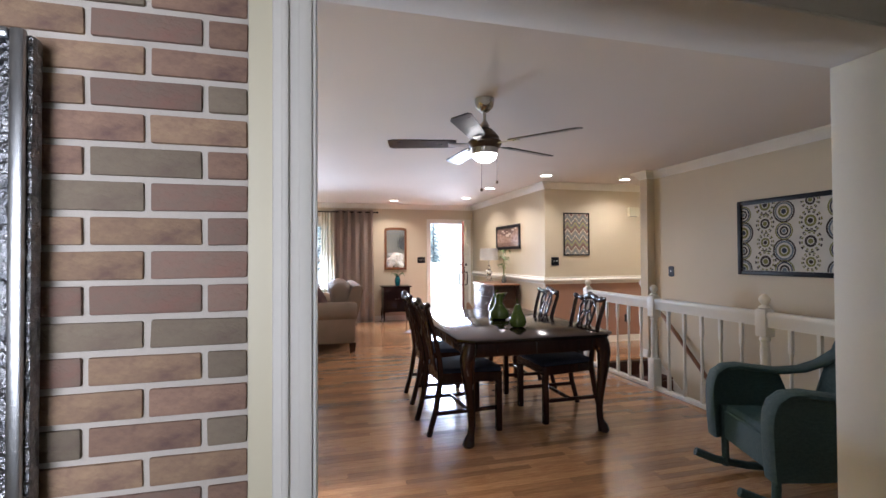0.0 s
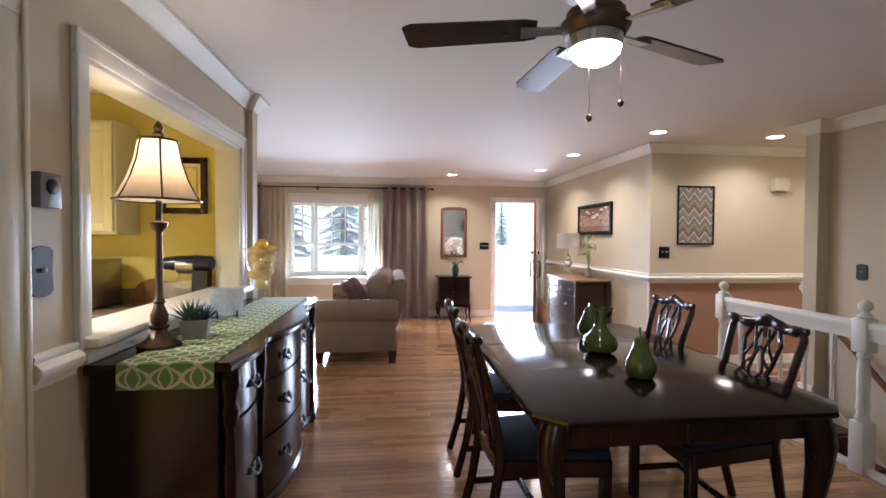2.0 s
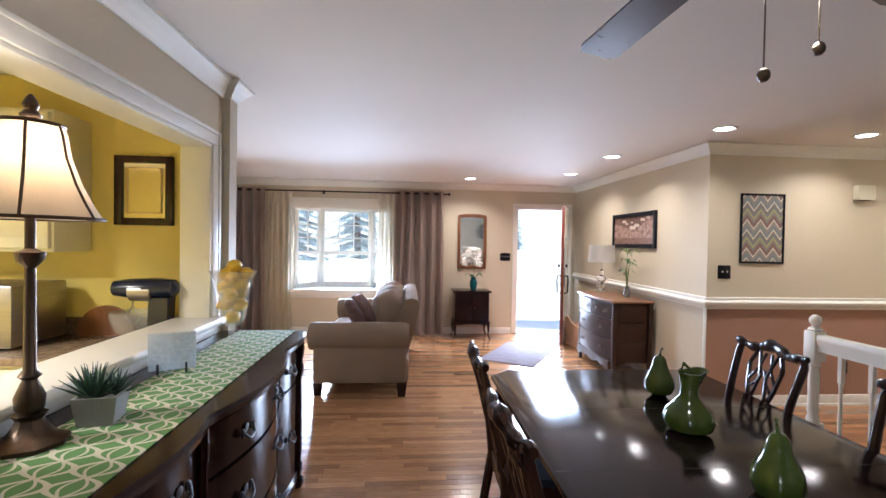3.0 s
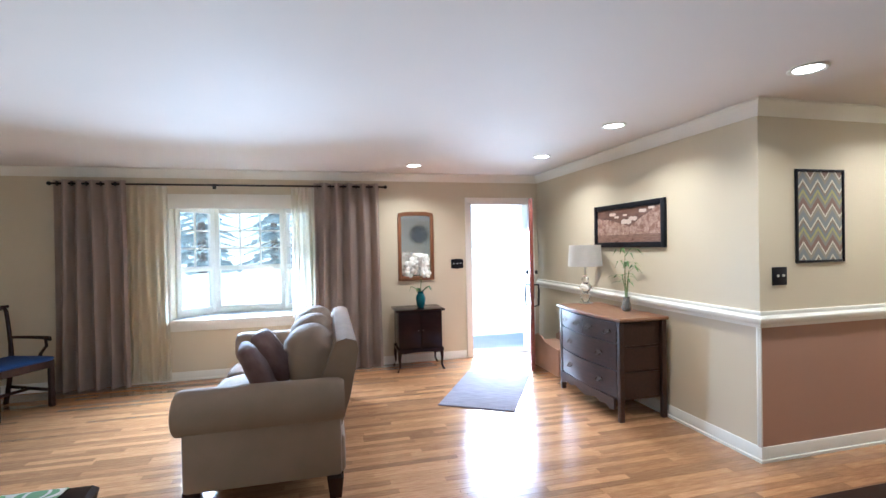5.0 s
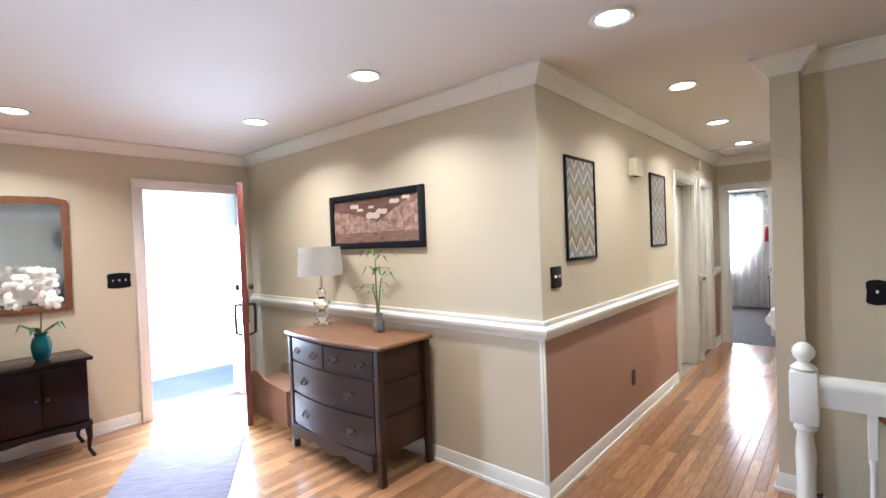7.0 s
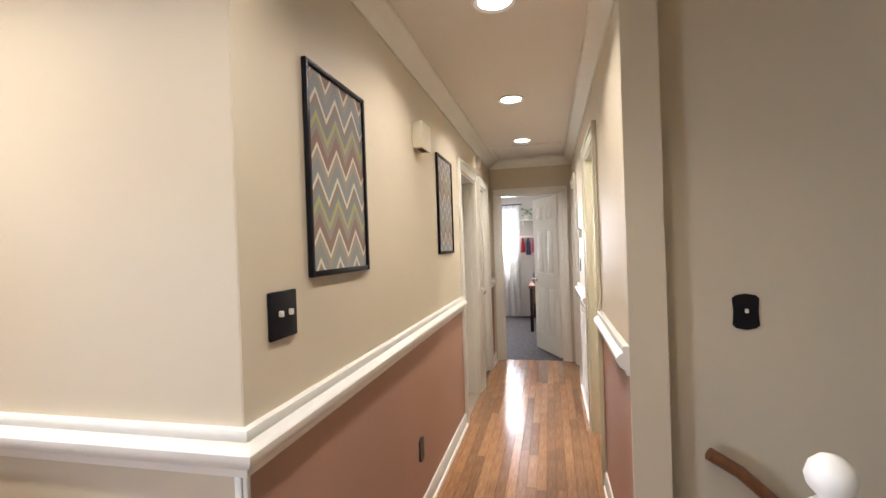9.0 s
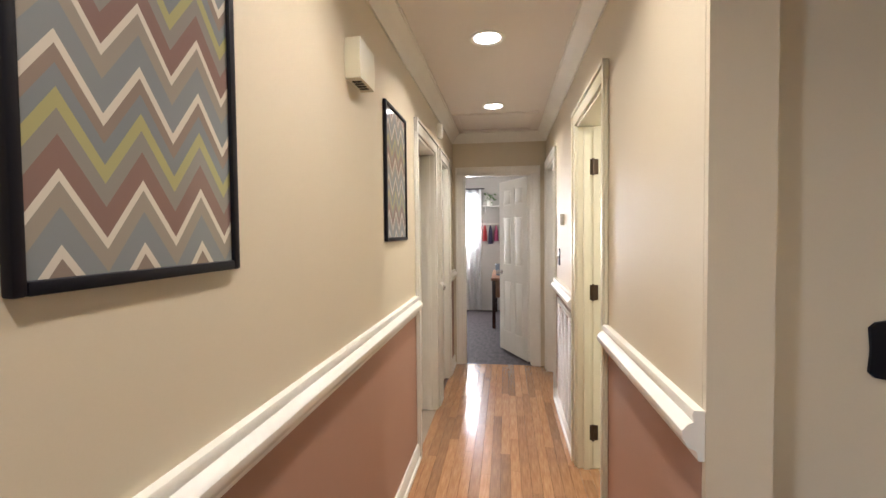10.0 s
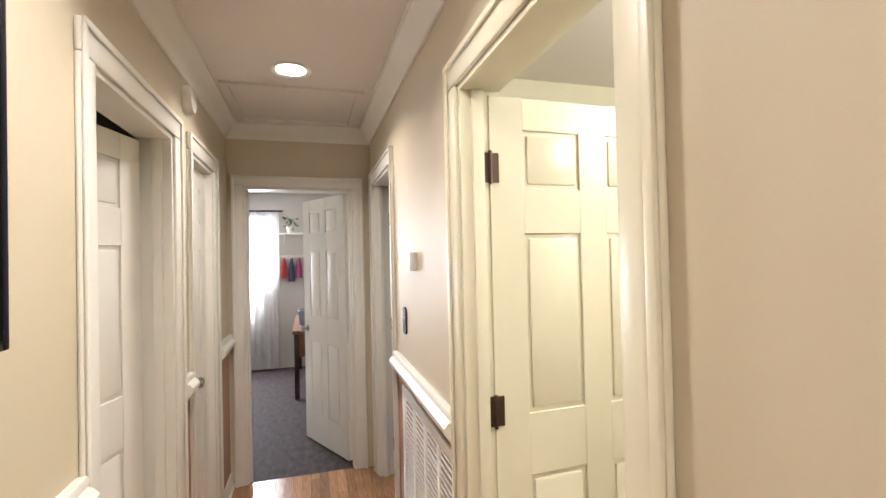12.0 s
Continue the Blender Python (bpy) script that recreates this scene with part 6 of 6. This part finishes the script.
# ---- den: metal framed panel on the brick ----
PEWTER = mat("hammered_pewter", (0.36, 0.37, 0.39), 0.3, metal=1.0, scale=40, fine=70, bump=1.0, other=(0.12, 0.13, 0.15))
dm = thing("metal_mirror_frame", "hammered pewter framed mirror hanging on the brick", "mirror", (-0.62, 1.262, 1.12))
bm = B()
for a, b, c, d in ((-0.33, -0.24, -0.64, 0.64), (0.24, 0.33, -0.64, 0.64), (-0.24, 0.24, -0.64, -0.55), (-0.24, 0.24, 0.55, 0.64)):
    bx(bm, a, b, -0.02, 0.016, c, d, 0.008)
part("frame", bm, PEWTER, dm)
bm = B()
for a, b, c, d in ((-0.335, -0.315, -0.645, 0.645), (0.298, 0.322, -0.645, 0.645), (-0.31, 0.297, -0.645, -0.625), (-0.31, 0.297, 0.625, 0.645)):
    bx(bm, a, b, -0.035, -0.0195, c, d, 0.005)
part("rim", bm, mat("smooth_pewter", (0.42, 0.44, 0.46), 0.3, metal=1.0), dm)
bm = B()
bx(bm, -0.245, 0.245, -0.008, 0.008, -0.555, 0.555)
part("glass", bm, MIRROR, dm)

# ---- end room ----
er = thing("window_2", "bright window with white sheer curtains in the end room", "window", (11.598, 6.75, 0), kind="structure")
DAY = mat("bright_window_daylight", (0.9, 0.95, 1.0), 0.5, emit=1.6, bump=0)
bm = B()
bx(bm, -0.004, 0.0, -0.36, 0.50, 1.12, 2.10)
part("pane", bm, DAY, er, "sky-bright glass")
bm = B()
for a, b, c, d in ((-0.42, -0.36, 1.06, 2.16), (0.50, 0.56, 1.06, 2.16), (-0.36, 0.50, 1.06, 1.12), (-0.36, 0.50, 2.10, 2.16), (-0.36, 0.50, 1.59, 1.63)):
    bx(bm, -0.03, 0.0, a, b, c, d, 0.004)
part("window_frame", bm, WHITE, er)
WSHEER = see_light(mat("white_sheer", (0.85, 0.84, 0.82), 0.8, fine=300, bump=0.05, Alpha=0.8), 0.5)
ec = thing("sheer_curtain", "white gathered sheer curtain in the end room", "curtain", (11.52, 6.75, 0), 90, group="white curtains")
part("panel", curtain("panel", "", -0.42, 0.7, 0, 0.03, 2.17, 9, 0.03, WSHEER), WSHEER, ec)
ecr = thing("curtain_rod", "dark curtain rod over the end room window", "curtain rod", (11.52, 6.75, 2.18))
bm = B()
tube(bm, [(0, -0.48, 0), (0, 0.75, 0)], 0.01)
part("pole", bm, BLACK, ecr)
bm = B()
tube(bm, [(0, -0.40, 0), (0.075, -0.40, 0)], 0.006)
part("bracket", bm, BLACK, ecr)
hk = thing("hanging_clothes_hooks", "wall rack with red and dark hanging items", "coat rack", (11.59, 6.12, 1.55))
bm = B()
bx(bm, -0.03, 0.0, -0.2, 0.2, -0.02, 0.02, 0.004)
part("rail", bm, WHITE, hk)
for k, col in enumerate(((0.35, 0.03, 0.03), (0.05, 0.04, 0.09), (0.30, 0.05, 0.12), (0.06, 0.06, 0.07))):
    bm = B()
    y = 0.15 - 0.1 * k
    rings(bm, [[(-0.05 + 0.025 * math.cos(q * math.pi / 5), y + w * math.sin(q * math.pi / 5), z) for q in range(10)] for z, w in ((-0.02, 0.012), (-0.12, 0.035), (-0.30 - 0.05 * (k % 2), 0.045))])
    part("garment", bm, mat("garment_%s" % "abcd"[k], col, 0.9), hk)
sh = thing("wall_shelf", "small white wall shelf high in the end room", "shelf", (11.595, 6.10, 1.86))
bm = B()
bx(bm, -0.16, 0.0, -0.22, 0.22, 0.0, 0.02, 0.003)
part("board", bm, WHITE, sh)
for y in (-0.16, 0.16):
    bm = B()
    prism(bm, [(-0.12, -0.001), (0.0, -0.001), (0.0, -0.11)], "y", y - 0.008, y + 0.008)
    part("bracket", bm, WHITE, sh)
iv = thing("trailing_plant", "small trailing green plant in a white pot on the shelf", "potted plant", (11.51, 6.18, 1.881))
bm = B()
lathe(bm, [(0.035, 0), (0.05, 0.08), (0.042, 0.08), (0.03, 0.02)], seg=14)
part("pot", bm, WHITE, iv)
random.seed(3)
for k in range(26):
    a, r, z = random.uniform(0, 6.28), random.uniform(0.03, 0.11), random.uniform(-0.04, 0.17)
    bm = B()
    ball(bm, (0, 0, 0), 0.026, 0.018, 0.004, 8, 5)
    bmesh.ops.transform(bm, matrix=pose(r * math.cos(a), r * math.sin(a), max(z, 0.0) + 0.05, random.uniform(-60, 60), random.uniform(-60, 60), math.degrees(a)), verts=bm.verts)
    part("leaf", bm, LEAF, iv)
ds = thing("small_desk", "small orange-brown wooden desk in the end room", "desk", (10.75, 5.88, 0))
bm = B()
bx(bm, -0.75, 0.75, -0.3, 0.24, 0.70, 0.74, 0.005)
part("top", bm, MIDW, ds)
bm = B()
bx(bm, -0.70, 0.70, -0.25, 0.20, 0.45, 0.70, 0.005)
part("drawer_case", bm, MIDW, ds)
for x in (-0.7, 0.7):
    for y in (-0.26, 0.2):
        bm = B()
        bx(bm, x - 0.025, x + 0.025, y - 0.025, y + 0.025, 0, 0.70, 0.004)
        part("leg", bm, DARKW, ds)

bn = thing("storage_bin", "pale blue plastic bin on the small desk", "storage bin", (10.55, 5.95, 0.741))
bm = B()
rings(bm, [[(s2 * a, s2 * b, z) for a, b in ((-1.3, -1), (1.3, -1), (1.3, 1), (-1.3, 1))] for s2, z in ((0.10, 0), (0.115, 0.16), (0.122, 0.165), (0.108, 0.165), (0.095, 0.02))])
part("bin", bm, mat("pale_blue_plastic", (0.25, 0.32, 0.42), 0.4), bn)

# ---- outside ----
bm = B()
bx(bm, -150, 150, 10.06, 260, -0.55, -0.35)
solid("ground", bm, mat("pale_dry_lawn", (0.40, 0.42, 0.32), 0.9, scale=0.5, fine=8, bump=0.2, other=(0.48, 0.48, 0.38)), "sunlit pale lawn in front of the house", "ground", "structure")
bm = B()
bx(bm, 1.2, 4.6, 10.06, 12.4, -0.35, -0.04, 0.01)
bx(bm, 2.2, 3.6, 12.4, 20.0, -0.35, -0.30, 0.01)
solid("pavement", bm, mat("pale_concrete", (0.66, 0.65, 0.63), 0.9, scale=3, bump=0.2), "pale concrete porch and path", "pavement", "structure")


def spruce(x, y, h, seed):
    random.seed(seed)
    t = thing("spruce_tree", "blue-green spruce tree on the lawn", "tree", (x, y, -0.36), group="front garden spruces")
    bm = B()
    lathe(bm, [(0.02 * h, 0), (0.015 * h, h * 0.3), (0.004, h * 0.97)], seg=9)
    part("trunk", bm, mat("spruce_bark", (0.08, 0.055, 0.04), 0.9), t)
    bm = B()
    for k in range(90):
        u = (k + random.random()) / 90
        z = h * (0.03 + 0.95 * u)
        ln = h * 0.24 * (1 - u) ** 0.9 * random.uniform(0.65, 1.15) + 0.1
        a = k * 2.4 + random.uniform(-0.3, 0.3)
        d, n = Vector((math.cos(a), math.sin(a), 0)), Vector((-math.sin(a), math.cos(a), 0))
        for q in range(9):
            s = (q + 0.6) / 9
            c = d * ln * s + Vector((0, 0, z - 0.32 * ln * s + random.uniform(-0.03, 0.03)))
            w = 0.30 * ln * (1.1 - s) * random.uniform(0.7, 1.3) + 0.05
            for sg in (-1, 1):
                tip = c + n * sg * w + d * w * 0.7 - Vector((0, 0, 0.25 * w))
                e = d * 0.12 * w + Vector((0, 0, 0.06))
                bm.faces.new([bm.verts.new(p) for p in (c - e, c + e, tip + Vector((0, 0, 0.02)), tip - Vector((0, 0, 0.10 * w + 0.02)))])
    part("crown", bm, SPRUCE, t)


SPRUCE = see_light(mat("spruce_needles", (0.29, 0.36, 0.37), 0.7, scale=3, fine=30, island=0.4, other=(0.20, 0.26, 0.27)), 0.5)
for k, (x, y, h) in enumerate(((-9.2, 44, 17), (-4.4, 50, 18), (0.9, 56, 17), (7.5, 70, 18), (31.0, 128, 15), (-14.5, 52, 19))):
    spruce(x, y, h, k)


# ---- floor boards and bricks ----
def board_mesh(length, width=0.0568):
    bm = B()
    e = 0.0012
    rings(bm, [[(0, 0, -0.012), (length, 0, -0.012), (length, width, -0.012), (0, width, -0.012)], [(0, 0, -e), (length, 0, -e), (length, width, -e), (0, width, -e)],
               [(0, e, 0), (length, e, 0), (length, width - e, 0), (0, width - e, 0)]])
    return mesh_from("board", bm, PLANK_PART, False)


LENGTHS = [0.42, 0.56, 0.68, 0.80, 0.95, 1.10]
BOARDS = [board_mesh(v - 0.0008) for v in LENGTHS]
random.seed(11)
verts, faces = [], []
W = 0.0575
count = 0
y = 1.288
while y < 9.845:
    mid = y + W / 2
    x0, x1 = (-0.455, 3.36) if mid < 5.43 else (-3.2, 3.45)
    if mid < 1.545:
        x0, x1 = 0.222, 2.143
    if 5.36 < mid < 6.46:
        x1 = 8.2
    if 1.545 < mid < 5.36 and mid > 5.30:
        x1 = 3.36
    x = x0 - random.random() * 0.4
    while x < x1:
        k = random.randrange(6)
        a, b = max(x, x0), min(x + LENGTHS[k], x1)
        whole = a == x and b == x + LENGTHS[k]
        if whole and count < 300 and 5.0 < mid < 6.46 and 2.0 < x < 8.2:
            ob = new("board", BOARDS[k])
            ob.parent = FLOOR
            ob.location = (x, y, 0)
            count += 1
        elif b - a > 0.02:
            e, n = 0.0012, len(verts)
            c, d = y, min(y + W - 0.0007, 9.85)
            b2 = b - 0.0008
            verts += [(a, c, -0.012), (b2, c, -0.012), (b2, d, -0.012), (a, d, -0.012), (a, c, -e), (b2, c, -e), (b2, d, -e), (a, d, -e),
                      (a, c + e, 0), (b2, c + e, 0), (b2, d - e, 0), (a, d - e, 0)]
            for q in (0, 4):
                faces += [(n + q + i, n + q + (i + 1) % 4, n + q + 4 + (i + 1) % 4, n + q + 4 + i) for i in range(4)]
            faces.append((n + 8, n + 9, n + 10, n + 11))
        x += LENGTHS[k]
    y += W
me = bpy.data.meshes.new("boards")
me.from_pydata(verts, [], faces)
me.materials.append(PLANKS)
rest = new("boards", me)
rest.parent = FLOOR
tagged(rest, "narrow oak strip boards", kind="stuff")

BRICKW = bpy.data.objects["wall_brick_backing"]
BRICK = []
for name, a, b in (("olive", (0.255, 0.22, 0.155), (0.19, 0.145, 0.115)), ("buff", (0.44, 0.31, 0.185), (0.20, 0.125, 0.10)), ("rose", (0.39, 0.255, 0.17), (0.17, 0.105, 0.09)), ("umber", (0.20, 0.17, 0.135), (0.26, 0.15, 0.12))):
    BRICK.append(mat("brick_" + name, a, 0.85, other=b, scale=14, fine=90, bump=0.5, spread=0.35, per_object=0.16, stretch=(0.8, 1, 1.3)))


def brick_mesh(length, seed, material):
    random.seed(seed)
    bm = B()
    bx(bm, 0, length, -0.007, 0.02, 0, 0.0575, 0.004, 2)
    for v in bm.verts:
        v.co += noise.noise_vector(v.co * 30 + Vector((seed * 3.1, 0, 0))) * 0.0025
    return mesh_from("brick", bm, material, True)


FULL = [brick_mesh(0.206, k, BRICK[k % 4]) for k in range(12)]
END_HALF = [brick_mesh(0.078, 20 + k, BRICK[k % 4]) for k in range(8)]
END_FULL = [brick_mesh(0.187, 40 + k, BRICK[k % 4]) for k in range(8)]
random.seed(21)
row, z = 0, 0.012
while z < 2.38:
    x = 0.076
    first = True
    while x > -1.1:
        if first and row % 2:
            data, ln = random.choice(END_HALF), 0.078
        elif first:
            data, ln = random.choice(END_FULL), 0.187
        else:
            data, ln = random.choice(FULL), 0.206
        first = False
        ob = new("brick", data)
        ob.parent = BRICKW
        ob.location = (x - ln, 1.299 + random.uniform(-0.002, 0.002), z)
        x -= ln + 0.012
    row += 1
    z += 0.0712
